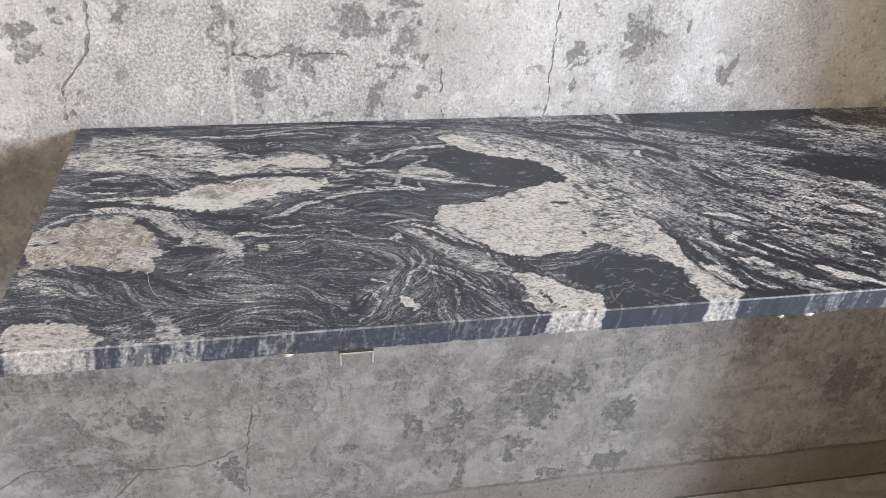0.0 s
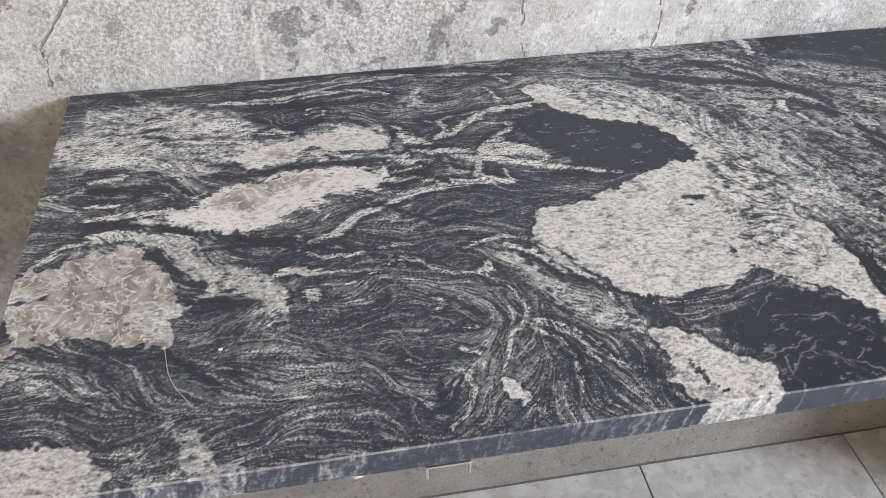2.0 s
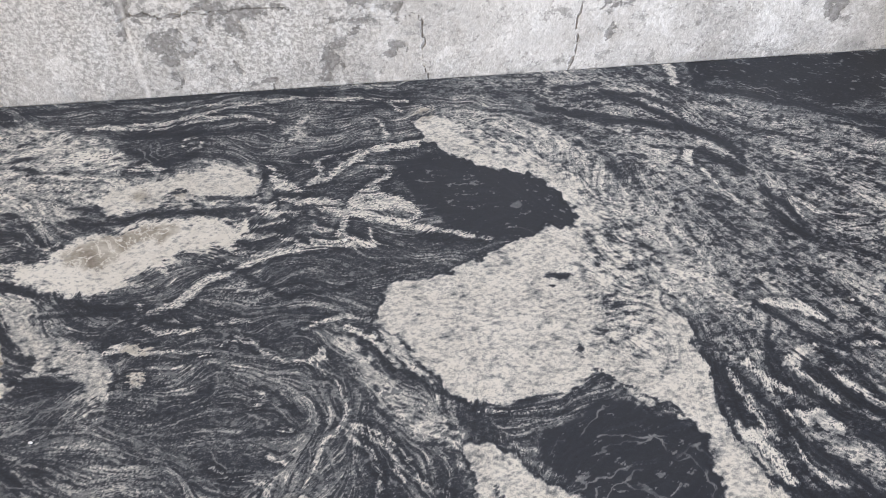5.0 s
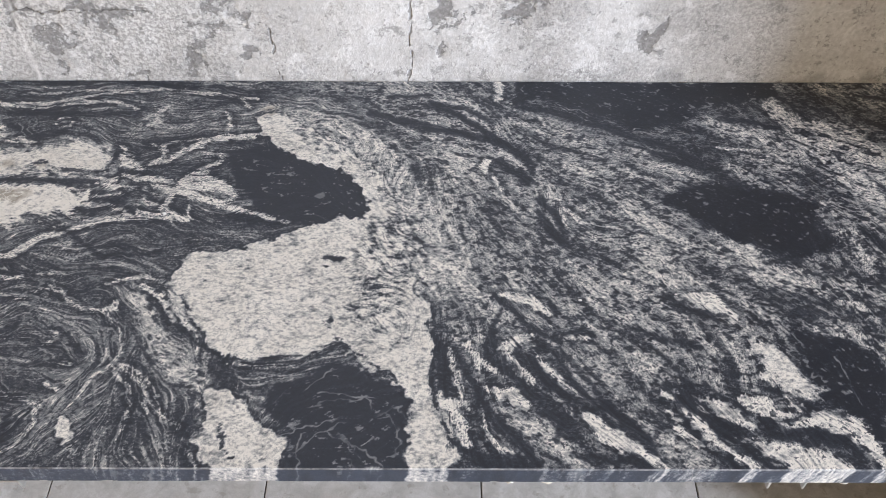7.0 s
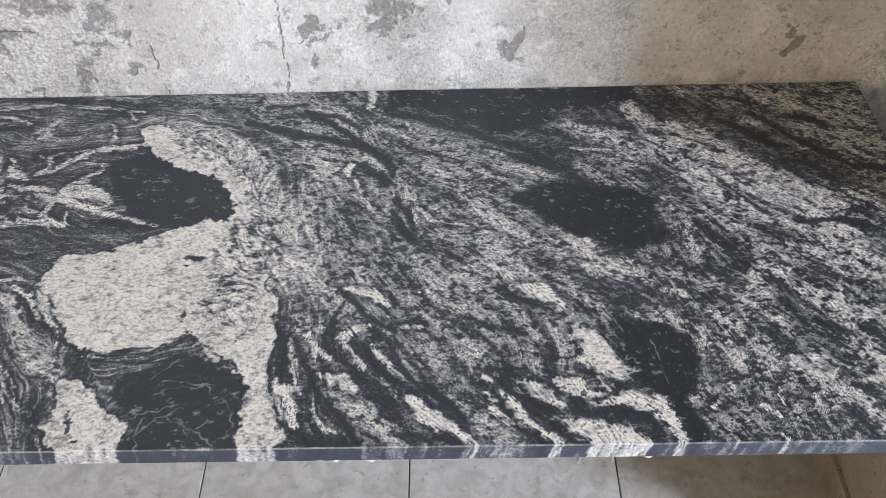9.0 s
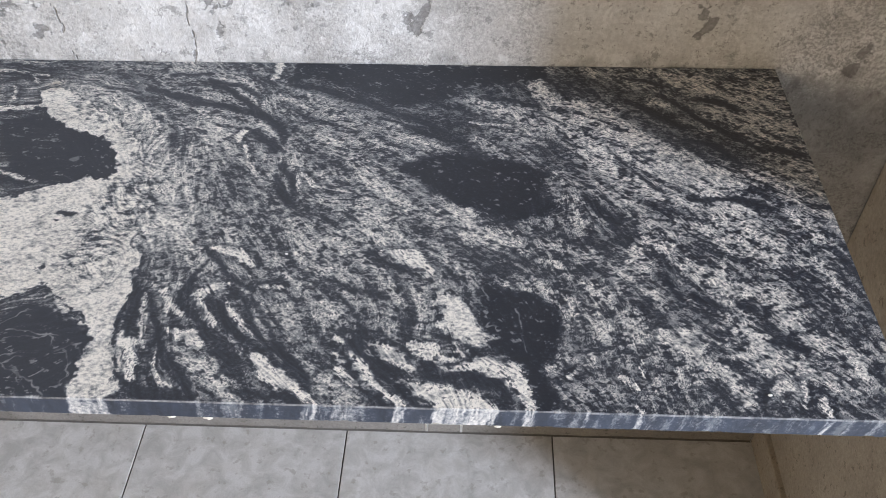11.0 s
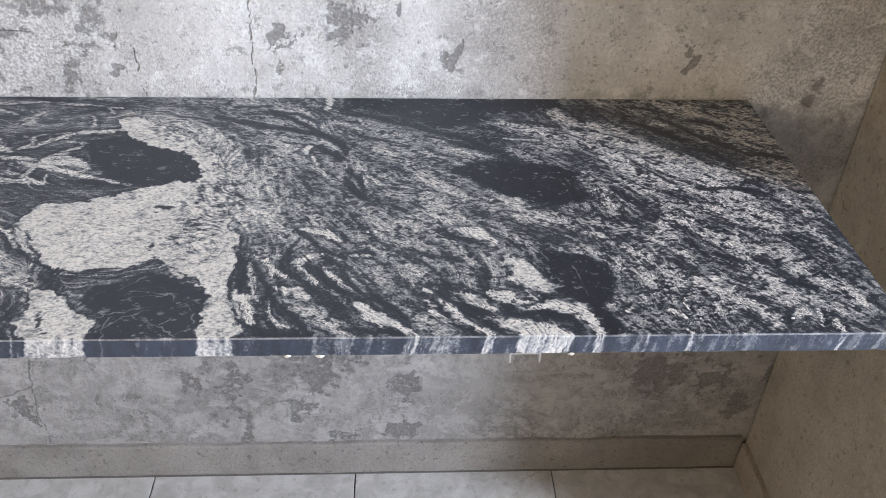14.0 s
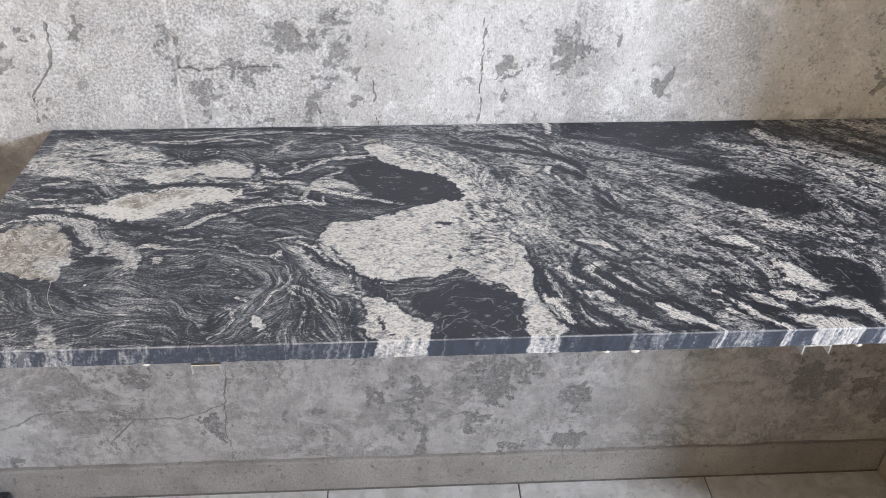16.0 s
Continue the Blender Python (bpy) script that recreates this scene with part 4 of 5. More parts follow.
dark_streak(0.0018, (-0.189, -0.432), (-0.195, -0.425))
dark_streak(0.002, (-0.136, -0.442), (-0.127, -0.427))
pale_streak(0.007, (-0.071, -0.504), (-0.063, -0.527), (-0.058, -0.547))
dark_streak(0.0036, (-0.087, -0.427), (-0.089, -0.482), (-0.083, -0.526), (-0.073, -0.551))
dark_streak(0.0044, (-0.017, -0.387), (-0.031, -0.42), (-0.026, -0.441), (-0.012, -0.462), (0.0, -0.488), (0.016, -0.502))
dark_streak(0.003, (-0.008, -0.387), (0.005, -0.411), (0.017, -0.421))
dark_streak(0.005, (-0.007, -0.441), (0.008, -0.455), (0.023, -0.481), (0.038, -0.502))
dark_streak(0.0026, (0.029, -0.441), (0.037, -0.455), (0.056, -0.488), (0.071, -0.508))
pale_streak(0.0044, (-0.02, -0.445), (-0.009, -0.463), (0.0, -0.487))
pale_streak(0.0034, (-0.017, -0.436), (-0.005, -0.427), (0.007, -0.426))
pale_streak(0.0034, (0.014, -0.455), (0.029, -0.473), (0.04, -0.489))
pale_streak(0.0044, (-0.055, -0.441), (-0.046, -0.463))
pale_streak(0.0026, (-0.07, -0.462), (-0.064, -0.489))
pale_streak(0.0026, (-0.044, -0.529), (-0.03, -0.547), (-0.017, -0.558), (-0.011, -0.57))
pale_streak(0.0065, (0.058, -0.514), (0.068, -0.527), (0.08, -0.542))
pale_streak(0.0042, (0.077, -0.546), (0.092, -0.549), (0.106, -0.564))
dark_streak(0.006, (0.054, -0.506), (0.081, -0.511), (0.101, -0.526), (0.119, -0.55))
dark_streak(0.0044, (0.142, -0.461), (0.151, -0.487), (0.169, -0.513), (0.188, -0.548), (0.213, -0.556))
pale_streak(0.0042, (0.136, -0.513), (0.156, -0.522), (0.168, -0.543), (0.184, -0.566))
dark_streak(0.0044, (0.147, -0.512), (0.163, -0.54), (0.184, -0.568), (0.192, -0.578))
dark_streak(0.008, (-0.061, -0.559), (-0.036, -0.562), (-0.01, -0.563))
dark_streak(0.0065, (0.039, -0.557), (0.064, -0.56), (0.091, -0.566))
dark_streak(0.005, (0.015, -0.516), (0.036, -0.522), (0.029, -0.543))
dark_streak(0.007, (-0.177, -0.07), (-0.127, -0.082), (-0.084, -0.098), (-0.043, -0.115))
dark_streak(0.007, (-0.094, -0.052), (-0.059, -0.073), (-0.04, -0.091), (-0.011, -0.12), (0.016, -0.149), (0.029, -0.183))
dark_streak(0.006, (0.013, -0.175), (0.032, -0.201))
dark_streak(0.008, (0.032, -0.248), (0.043, -0.275), (0.056, -0.293))
pale_streak(0.0032, (0.062, -0.242), (0.078, -0.255))
pale_streak(0.0026, (0.055, -0.254), (0.063, -0.271))
pale_streak(0.002, (0.075, -0.261), (0.104, -0.269), (0.125, -0.273))
pale_streak(0.005, (-0.025, -0.158), (-0.029, -0.176))
dark_streak(0.005, (0.146, -0.122), (0.193, -0.149), (0.237, -0.17))
pale_streak(0.002, (0.265, -0.131), (0.287, -0.136), (0.317, -0.138))
pale_streak(0.0016, (0.26, -0.266), (0.293, -0.267), (0.303, -0.276), (0.313, -0.27))
pale_streak(0.0013, (0.313, -0.264), (0.324, -0.257), (0.32, -0.267))
dark_streak(0.0034, (0.436, -0.179), (0.459, -0.217), (0.482, -0.25), (0.497, -0.262))
dark_streak(0.005, (0.474, -0.029), (0.504, -0.038), (0.525, -0.05))
dark_streak(0.007, (0.482, -0.087), (0.515, -0.115), (0.534, -0.137))
dark_streak(0.008, (0.559, -0.074), (0.587, -0.079), (0.614, -0.096))
dark_streak(0.007, (0.544, -0.164), (0.577, -0.175), (0.597, -0.214))
dark_streak(0.0075, (0.625, -0.179), (0.652, -0.181), (0.679, -0.19))
dark_streak(0.005, (0.646, -0.145), (0.657, -0.161))
dark_streak(0.005, (0.28, -0.079), (0.318, -0.084), (0.355, -0.096))
dark_streak(0.007, (0.525, -0.273), (0.578, -0.272), (0.62, -0.289))
dark_streak(0.006, (0.656, -0.274), (0.685, -0.287))
dark_streak(0.0045, (0.612, -0.324), (0.641, -0.331))
dark_streak(0.008, (0.4, -0.271), (0.418, -0.294), (0.435, -0.313))
dark_streak(0.007, (0.319, -0.31), (0.343, -0.286), (0.36, -0.279))
dark_streak(0.0045, (0.369, -0.339), (0.393, -0.355))
pale_streak(0.008, (0.211, -0.502), (0.235, -0.502))
pale_streak(0.008, (0.182, -0.373), (0.211, -0.384), (0.226, -0.403))
pale_streak(0.01, (0.268, -0.521), (0.296, -0.516), (0.318, -0.525), (0.333, -0.543), (0.335, -0.561))
pale_streak(0.009, (0.253, -0.553), (0.279, -0.561), (0.29, -0.569))
pale_streak(0.008, (0.192, -0.536), (0.212, -0.548))
pale_streak(0.006, (0.145, -0.53), (0.164, -0.548))
dark_streak(0.005, (0.153, -0.369), (0.18, -0.382), (0.206, -0.4))
dark_streak(0.005, (0.12, -0.41), (0.147, -0.432))
dark_streak(0.0045, (0.158, -0.417), (0.179, -0.44))
dark_streak(0.0045, (0.14, -0.48), (0.171, -0.503), (0.19, -0.528), (0.214, -0.553), (0.236, -0.568))
dark_streak(0.0034, (0.153, -0.523), (0.175, -0.554), (0.194, -0.573))
dark_streak(0.005, (0.233, -0.484), (0.262, -0.493), (0.291, -0.509), (0.307, -0.513))
dark_streak(0.006, (0.218, -0.522), (0.251, -0.53), (0.29, -0.536), (0.305, -0.55), (0.308, -0.568))
dark_streak(0.004, (0.192, -0.468), (0.227, -0.47))
thread_line((0.285, -0.436), (0.291, -0.45), (0.288, -0.472), (0.298, -0.476))
thread_line((0.273, -0.429), (0.282, -0.447), (0.279, -0.465))
grain_streak(0.006, (0.298, -0.413), (0.328, -0.42), (0.351, -0.441), (0.361, -0.463), (0.379, -0.459))
grain_streak(0.005, (0.354, -0.372), (0.371, -0.395))
grain_streak(0.007, (0.396, -0.412), (0.41, -0.432))
grain_streak(0.004, (0.386, -0.44), (0.393, -0.462))
grain_streak(0.008, (0.401, -0.463), (0.409, -0.488))
grain_streak(0.01, (0.432, -0.448), (0.435, -0.474), (0.449, -0.494))
pale_streak(0.003, (0.359, -0.477), (0.361, -0.485))
grain_streak(0.004, (0.393, -0.506), (0.39, -0.517))
pale_streak(0.003, (0.367, -0.535), (0.377, -0.526))
pale_streak(0.006, (0.418, -0.528), (0.429, -0.543))
pale_streak(0.004, (0.438, -0.511), (0.44, -0.53))
grain_streak(0.014, (0.463, -0.475), (0.484, -0.488), (0.496, -0.513))
grain_streak(0.01, (0.455, -0.361), (0.459, -0.387))
grain_streak(0.01, (0.507, -0.384), (0.534, -0.399), (0.556, -0.413))
grain_streak(0.007, (0.469, -0.346), (0.497, -0.335))
grain_streak(0.012, (0.528, -0.492), (0.558, -0.506), (0.577, -0.542))
grain_streak(0.01, (0.476, -0.534), (0.488, -0.537))
pale_streak(0.004, (0.59, -0.532), (0.588, -0.559))
pale_streak(0.005, (0.606, -0.553), (0.606, -0.571))
grain_streak(0.016, (0.649, -0.495), (0.648, -0.533))
pale_streak(0.005, (0.43, -0.564), (0.442, -0.578))
pale_streak(0.0036, (0.384, -0.569), (0.386, -0.578))
grain_streak(0.01, (0.512, -0.519), (0.531, -0.555))
grain_streak(0.012, (0.588, -0.427), (0.613, -0.443))
grain_streak(0.016, (0.547, -0.334), (0.602, -0.367))
grain_streak(0.012, (0.649, -0.372), (0.662, -0.41))
dark_streak(0.01, (0.506, -0.422), (0.528, -0.438))
dark_streak(0.009, (0.574, -0.484), (0.607, -0.491))
dark_streak(0.008, (0.55, -0.437), (0.562, -0.441))
dark_streak(0.006, (0.474, -0.4), (0.493, -0.43))
thread_line((0.593, -0.578), (0.617, -0.567), (0.623, -0.564))
grain_streak(0.009, (-0.721, -0.132), (-0.687, -0.151), (-0.66, -0.166))
grain_streak(0.008, (-0.787, -0.121), (-0.743, -0.138))
grain_streak(0.007, (-0.812, -0.092), (-0.779, -0.089), (-0.751, -0.088))
grain_streak(0.008, (-0.711, -0.092), (-0.677, -0.089), (-0.654, -0.1))
grain_streak(0.006, (-0.654, -0.137), (-0.626, -0.137))
grain_streak(0.006, (-0.796, -0.144), (-0.758, -0.155), (-0.725, -0.174))
pale_streak(0.003, (-0.502, -0.199), (-0.477, -0.208), (-0.454, -0.206))
pale_streak(0.002, (-0.515, -0.238), (-0.493, -0.239), (-0.47, -0.235))
pale_streak(0.002, (-0.502, -0.224), (-0.467, -0.218))
dark_streak(0.003, (-0.495, -0.167), (-0.487, -0.152), (-0.493, -0.135))
pale_streak(0.004, (-0.487, -0.133), (-0.479, -0.14))


def stone_fields():
    """Grid of the slab's top with its mineral fields."""
    nx, ny = int((SLAB_X1 - SLAB_X0) / CELL) + 1, int((SLAB_Y1 - SLAB_Y0) / CELL) + 1
    gx, gy = np.linspace(SLAB_X0, SLAB_X1, nx), np.linspace(SLAB_Y0, SLAB_Y1, ny)
    x, y = np.meshgrid(gx, gy, indexing="ij")
    # a coarse grid for the smooth shapes
    cs = 0.0035
    cx, cy = np.arange(SLAB_X0 - 0.06, SLAB_X1 + 0.06, cs), np.arange(SLAB_Y0 - 0.06, SLAB_Y1 + 0.06, cs)
    qx, qy = np.meshgrid(cx, cy, indexing="ij")

    def fetch(coarse, px, py):
        u = np.clip((px - cx[0]) / cs, 0, len(cx) - 1.001)
        v = np.clip((py - cy[0]) / cs, 0, len(cy) - 1.001)
        i, j = u.astype(int), v.astype(int)
        u, v = u - i, v - j
        return (coarse[i, j] * (1 - u) + coarse[i + 1, j] * u) * (1 - v) + (coarse[i, j + 1] * (1 - u) + coarse[i + 1, j + 1] * u) * v

    # direction of the banding, as a doubled angle spread from the flow lines
    c2, s2 = np.zeros(qx.shape), np.zeros(qx.shape)
    for pts in FLOW:
        for a, b in zip(pts, pts[1:]):
            angle = 2 * math.atan2(b[1] - a[1], b[0] - a[0])
            w = math.dist(a, b) / (segment_distance(qx, qy, a, b) ** 2 + 0.012 ** 2) ** 1.4
            c2 += w * math.cos(angle)
            s2 += w * math.sin(angle)
    theta = 0.5 * np.arctan2(s2, c2)
    swirl = 0.65 * cloud(qx, qy, 0.06, 3, 2) + 0.48 * cloud(qx, qy, 0.022, 7, 2)
    swirl = swirl * (1.0 - 0.5 * step(-0.15, 0.0, qx))
    theta = theta + swirl
    tc, ts = np.cos(theta), np.sin(theta)

    # smear noise along the banding
    rng = np.random.default_rng(5)

    def soften(a, n):
        for _ in range(n):
            a = (a + np.roll(a, 1, 0) + np.roll(a, -1, 0)) / 3
            a = (a + np.roll(a, 1, 1) + np.roll(a, -1, 1)) / 3
        return a / a.std()

    def blend(a):
        a = 0.6 * a + 0.1 * (np.roll(a, 1, 0) + np.roll(a, -1, 0) + np.roll(a, 1, 1) + np.roll(a, -1, 1))
        return a / a.std()

    raw = rng.standard_normal((nx, ny)).astype(np.float32)
    fine, mid = raw / raw.std(), soften(rng.standard_normal((nx, ny)).astype(np.float32), 4)
    broad = soften(rng.standard_normal((nx, ny)).astype(np.float32), 60)
    iu, iv = np.clip(((x - cx[0]) / cs).round().astype(int), 0, len(cx) - 1), np.clip(((y - cy[0]) / cs).round().astype(int), 0, len(cy) - 1)
    dirx, diry = tc[iu, iv].astype(np.float32), ts[iu, iv].astype(np.float32)
    sums = [np.zeros((nx, ny), np.float32) for _ in range(5)]
    silk = soften(rng.standard_normal((nx, ny)).astype(np.float32), 1)
    ii, jj = np.meshgrid(np.arange(nx, dtype=np.float32), np.arange(ny, dtype=np.float32), indexing="ij")
    for sign in (1, -1):
        pi, pj = ii.copy(), jj.copy()
        lx, ly = sign * dirx, sign * diry
        for k in range(48):
            ai, aj = (pi + 0.5).astype(np.int32) % nx, (pj + 0.5).astype(np.int32) % ny
            if k < 22:
                sums[0] += fine[ai, aj] * (1 - k / 22)
            if k < 5:
                sums[3] += fine[ai, aj]
            if k < 26:
                sums[1] += mid[ai, aj] * (1 - k / 27)
                sums[2] += broad[ai, aj]
            sums[4] += silk[ai, aj] * (1 - k / 49)
            vx, vy = dirx[ai, aj], diry[ai, aj]
            flip = np.where(vx * lx + vy * ly < 0, -1, 1)
            lx, ly = vx * flip, vy * flip
            hop = 1.3 if k < 8 else 2.2
            pi += hop * lx
            pj += hop * ly
    fine, mid, broad, short, strand = [blend(s - s.mean()) for s in sums]

    def reach(pts, pad):
        """The part of the grid within pad of a line."""
        lo, hi = np.min(pts, axis=0) - pad, np.max(pts, axis=0) + pad
        i, j = np.searchsorted(gx, (lo[0], hi[0])), np.searchsorted(gy, (lo[1], hi[1]))
        return slice(max(0, i[0]), i[1]), slice(max(0, j[0]), j[1])

    speck = rng.standard_normal((nx, ny)).astype(np.float32)
    small = speck + 0.8 * (np.roll(speck, 1, 0) + np.roll(speck, -1, 0)) + 0.4 * (np.roll(speck, 2, 0) + np.roll(speck, -2, 0))
    large = soften(rng.standard_normal((nx, ny)).astype(np.float32), 5)
    for _ in range(3):
        large = (large + np.roll(large, 2, 0) + np.roll(large, -2, 0)) / 3
    speck = blend(0.75 * soften(small, 1) + 0.8 * large / large.std())

    # uneven outlines
    ex = x + 0.0055 * cloud(x, y, 0.028, 11, 3) + 0.0028 * cloud(x, y, 0.0065, 13, 2)
    ey = y + 0.0055 * cloud(x, y, 0.028, 21, 3) + 0.0028 * cloud(x, y, 0.0065, 23, 2)

    def inside(pts, soft=0.002, px=ex, py=ey):
        return step(-soft, soft, fetch(outline_depth(qx, qy, pts), px, py))

    blot = cloud(x, y, 0.009, 31, 3)

    # swirled dark stone with hair-thin pale bands
    lines = 0.85 * fine + 0.28 * mid + 0.3 * short + 0.15 * speck
    busy = 0.6 * cloud(x, y, 0.07, 41, 3) + 0.5 * broad
    pale = 0.185 + 0.42 * step(-0.25, 2.0, lines + 0.65 * busy) + 0.03 * blot
    grain = 0.62 + 0 * x
    hair = np.clip(0.55 + 0.5 * busy, 0.1, 1.0)
    # speckled stone
    zone = inside(SPECKLE, 0.03)
    dots = 0.6 * short + 0.75 * speck + 0.35 * mid + 0.45 * broad + 0.5 * blot
    pale_s = 0.12 + 0.62 * step(-1.5, 1.85, dots)
    pale = pale * (1 - zone) + pale_s * zone
    grain = grain * (1 - zone) + 0.95 * zone
    hair = hair * (1 - 0.8 * zone)
    scatter = 0.22 * (speck + short + blot)
    # darker ground towards the back and the right end
    m = step(0.35, 0.65, step(-0.02, 0.02, fetch(outline_depth(qx, qy, DARK_RIGHT), ex, ey)) + scatter)
    pale = pale * (1 - m) + (0.15 + 0.46 * step(-0.5, 1.9, 0.7 * cloud(x, y, 0.042, 211, 2) + 0.8 * speck + 0.75 * short + 0.45 * mid + 0.55 * blot)) * m
    grain *= 1 - 0.35 * m
    m = step(0.35, 0.65, step(-0.02, 0.02, fetch(outline_depth(qx, qy, DARK_TOP), ex, ey)) + scatter)
    pale *= 1 - 0.42 * m
    for radius, pts in GRAIN_STREAKS:
        w = reach(pts, radius + 0.04)
        m = step(-0.007, 0.007, streak_depth(ex[w], ey[w], radius, pts) + 0.0042 * (0.7 * short[w] + 0.8 * speck[w]) + 0.0035 * blot[w] - 0.0005)
        body = np.clip(0.61 + 0.09 * short[w] + 0.13 * speck[w] + 0.2 * blot[w], 0.05, 0.9)
        pale[w] = pale[w] * (1 - m) + body * m
        grain[w] = grain[w] * (1 - m) + 0.8 * m
        hair[w] = hair[w] * (1 - m)
    # cloudy pale zones
    for pts, top in ((CREAM_ZONE, 0.62), (GREY_CLOUD, 0.69), (GREY_CLOUD2, 0.72)):
        m = inside(pts, 0.012)
        body = top - 0.03 + 0.10 * short + 0.10 * mid + 0.16 * blot + 0.15 * speck + (0.10 * broad if top > 0.63 else 0.0)
        pale = pale * (1 - m) + np.clip(body, 0.05, 0.9) * m
        grain = grain * (1 - m) + 0.85 * m
        hair = hair * (1 - 0.7 * m)
    # pale and dark streaks
    ragged = cloud(x, y, 0.018, 191, 3)
    seam, cover = np.zeros(x.shape), np.zeros(x.shape)
    for radius, pts in PALE_STREAKS:
        w = reach(pts, radius + 0.03)
        d = streak_depth(x[w] + 0.4 * (ex[w] - x[w]), y[w] + 0.4 * (ey[w] - y[w]), radius * 1.1 + 0.0003, pts)
        d = d + 0.30 * radius * ragged[w] + 0.0006 * (fine[w] + short[w])
        m = step(-0.0016, 0.0020, d + 0.0007 * speck[w])
        grain[w] = grain[w] * (1 - m) + 0.7 * m
        body = np.clip(min(0.80, 0.64 + 28 * radius) + 0.08 * fine[w] + 0.06 * short[w] + 0.13 * blot[w] + 0.08 * speck[w], 0.1, 1)
        pale[w] = pale[w] * (1 - 0.9 * m) + body * 0.9 * m
        hair[w] = hair[w] * (1 - m)
        cover[w] = np.maximum(cover[w], m)
        seam[w] = np.maximum(seam[w], step(-0.010, -0.002, d))
    pale *= 1 - 0.45 * seam * (1 - cover)
    hair *= 1 - 0.3 * seam
    # plain dark bodies with a few threads
    for pts in (DARK_TONGUE, DARK_FOOT, DARK_EYE, DARK_FRONT, DARK_BACK):
        soft = 0.003 if pts is DARK_TONGUE or pts is DARK_FOOT else 0.007
        m = step(-soft, soft, fetch(outline_depth(qx, qy, pts), ex, ey))
        if soft > 0.005:
            m = step(0.35, 0.65, m + scatter)
        thread = 0.12 * step(1.9, 2.8, fine + 0.5 * mid) + (soft > 0.005) * 0.35 * step(1.0, 2.4, 0.8 * speck + 0.45 * short + 1.0 * blot)
        pale = pale * (1 - m) + ((0.05 if soft > 0.005 else 0.13) + thread) * m
        grain = grain * (1 - m) + 0.15 * m
        hair = hair * (1 - 0.75 * m)
    # pale feldspar bodies
    rust = np.zeros(x.shape)
    for pts, tone, brown in ((CREAM_MAIN, 0.86, 0.12), (CREAM_FOOT, 0.86, 0.12), (FELDSPAR, 0.8, 0.95), (CORNER_FELDSPAR, 0.84, 0.3),
                             (CORNER_FELDSPAR2, 0.84, 0.25), (SPUR, 0.7, 0.1), (UPPER_WHITE, 0.90, 0.25), (MID_WHITE, 0.97, 0.15),
                             (WHITE_ARM, 0.74, 0.1), (SPOT, 0.85, 0.0), (PALE_FRONT, 0.84, 0.0)):
        d = fetch(outline_depth(qx, qy, pts), ex, ey)
        d = d + 0.0028 * cloud(x, y, 0.011, 181, 3) * (2.2 if pts in (UPPER_WHITE, MID_WHITE, SPUR, FELDSPAR, WHITE_ARM, SPOT, PALE_FRONT) else 1.0) + 0.0003 * short
        m = step(-0.002, 0.002, d)
        if pts in (UPPER_WHITE, MID_WHITE, WHITE_ARM, PALE_FRONT):
            m = step(-0.005, 0.004, d + 0.0011 * (fine + short) + 0.0018 * speck + 0.003 * ragged)
        pits = step(0.4, 2.2, 1.0 * speck + 0.45 * short + 0.6 * blot)
        body = np.clip(tone - 0.07 + 0.13 * blot + 0.05 * short + 0.12 * speck - 0.42 * pits, 0.08, 1)
        pale = pale * (1 - (0.6 if brown < 0.13 and tone > 0.8 else 0.25) * step(-0.006, -0.001, d) * (1 - m))
        pale = pale * (1 - m) + body * m
        grain = grain * (1 - m) + 0.95 * m
        hair = hair * (1 - m)
        rust = np.maximum(rust, m * brown * step(-0.9, 0.1, cloud(x, y, 0.045, 61, 3)))
    for radius, pts in DARK_STREAKS:
        w = reach(pts, radius + 0.03)
        m = step(-0.002, 0.002, streak_depth(x[w] + 0.5 * (ex[w] - x[w]), y[w] + 0.5 * (ey[w] - y[w]), 0.78 * radius, pts) + 0.0013 * (speck[w] + short[w]) + 0.0018 * blot[w])
        pale[w] = pale[w] * (1 - 0.84 * m) + (0.05 + 0.05 * fine[w]) * m
        grain[w] *= 1 - 0.5 * m
    m = inside(MID_BROWN, 0.004)
    rust = np.maximum(rust, 0.85 * m)
    for px, py, r in ((-0.595, -0.364, 0.02), (-0.597, -0.396, 0.012), (-0.314, -0.066, 0.016), (-0.621, -0.163, 0.014), (-0.582, -0.17, 0.014)):
        rust = np.maximum(rust, 0.7 * step(r, r * 0.3, np.hypot(ex - px, ey - py)))
    # the inner right end of the big pale body passes into speckled stone
    m = inside(CREAM_ZONE, 0.02) * inside(CREAM_MAIN, 0.004)
    pale = pale * (1 - 0.85 * m) + 0.85 * m * np.clip(0.56 + 0.17 * short + 0.17 * speck + 0.08 * mid + 0.1 * blot, 0.08, 0.95)
    for px, py, r in ((-0.202, -0.32, 0.009), (-0.211, -0.33, 0.004), (-0.278, -0.555, 0.006)):
        m = step(r, r * 0.5, np.hypot(ex - px, (ey - py) * 1.3))
        pale = pale * (1 - m) + 0.03 * m
    m = step(0.008, 0.004, np.hypot(ex + 0.228, ey + 0.218))
    pale = np.maximum(pale, 0.35 * m)
    gaps = step(-1.2, 0.3, cloud(x, y, 0.02, 171, 2))
    for pts in THREADS:
        w = reach(pts, 0.02)
        d = streak_depth(x[w] + 0.75 * (ex[w] - x[w]), y[w] + 0.75 * (ey[w] - y[w]), 0.0, pts)
        pale[w] = np.maximum(pale[w], 0.42 * step(-0.0018, -0.0003, d) * gaps[w])
    return gx, gy, {"pale": np.clip(pale, 0, 1), "rust": np.clip(rust, 0, 1), "grain": np.clip(grain, 0, 1), "hair": hair, "strand": strand}


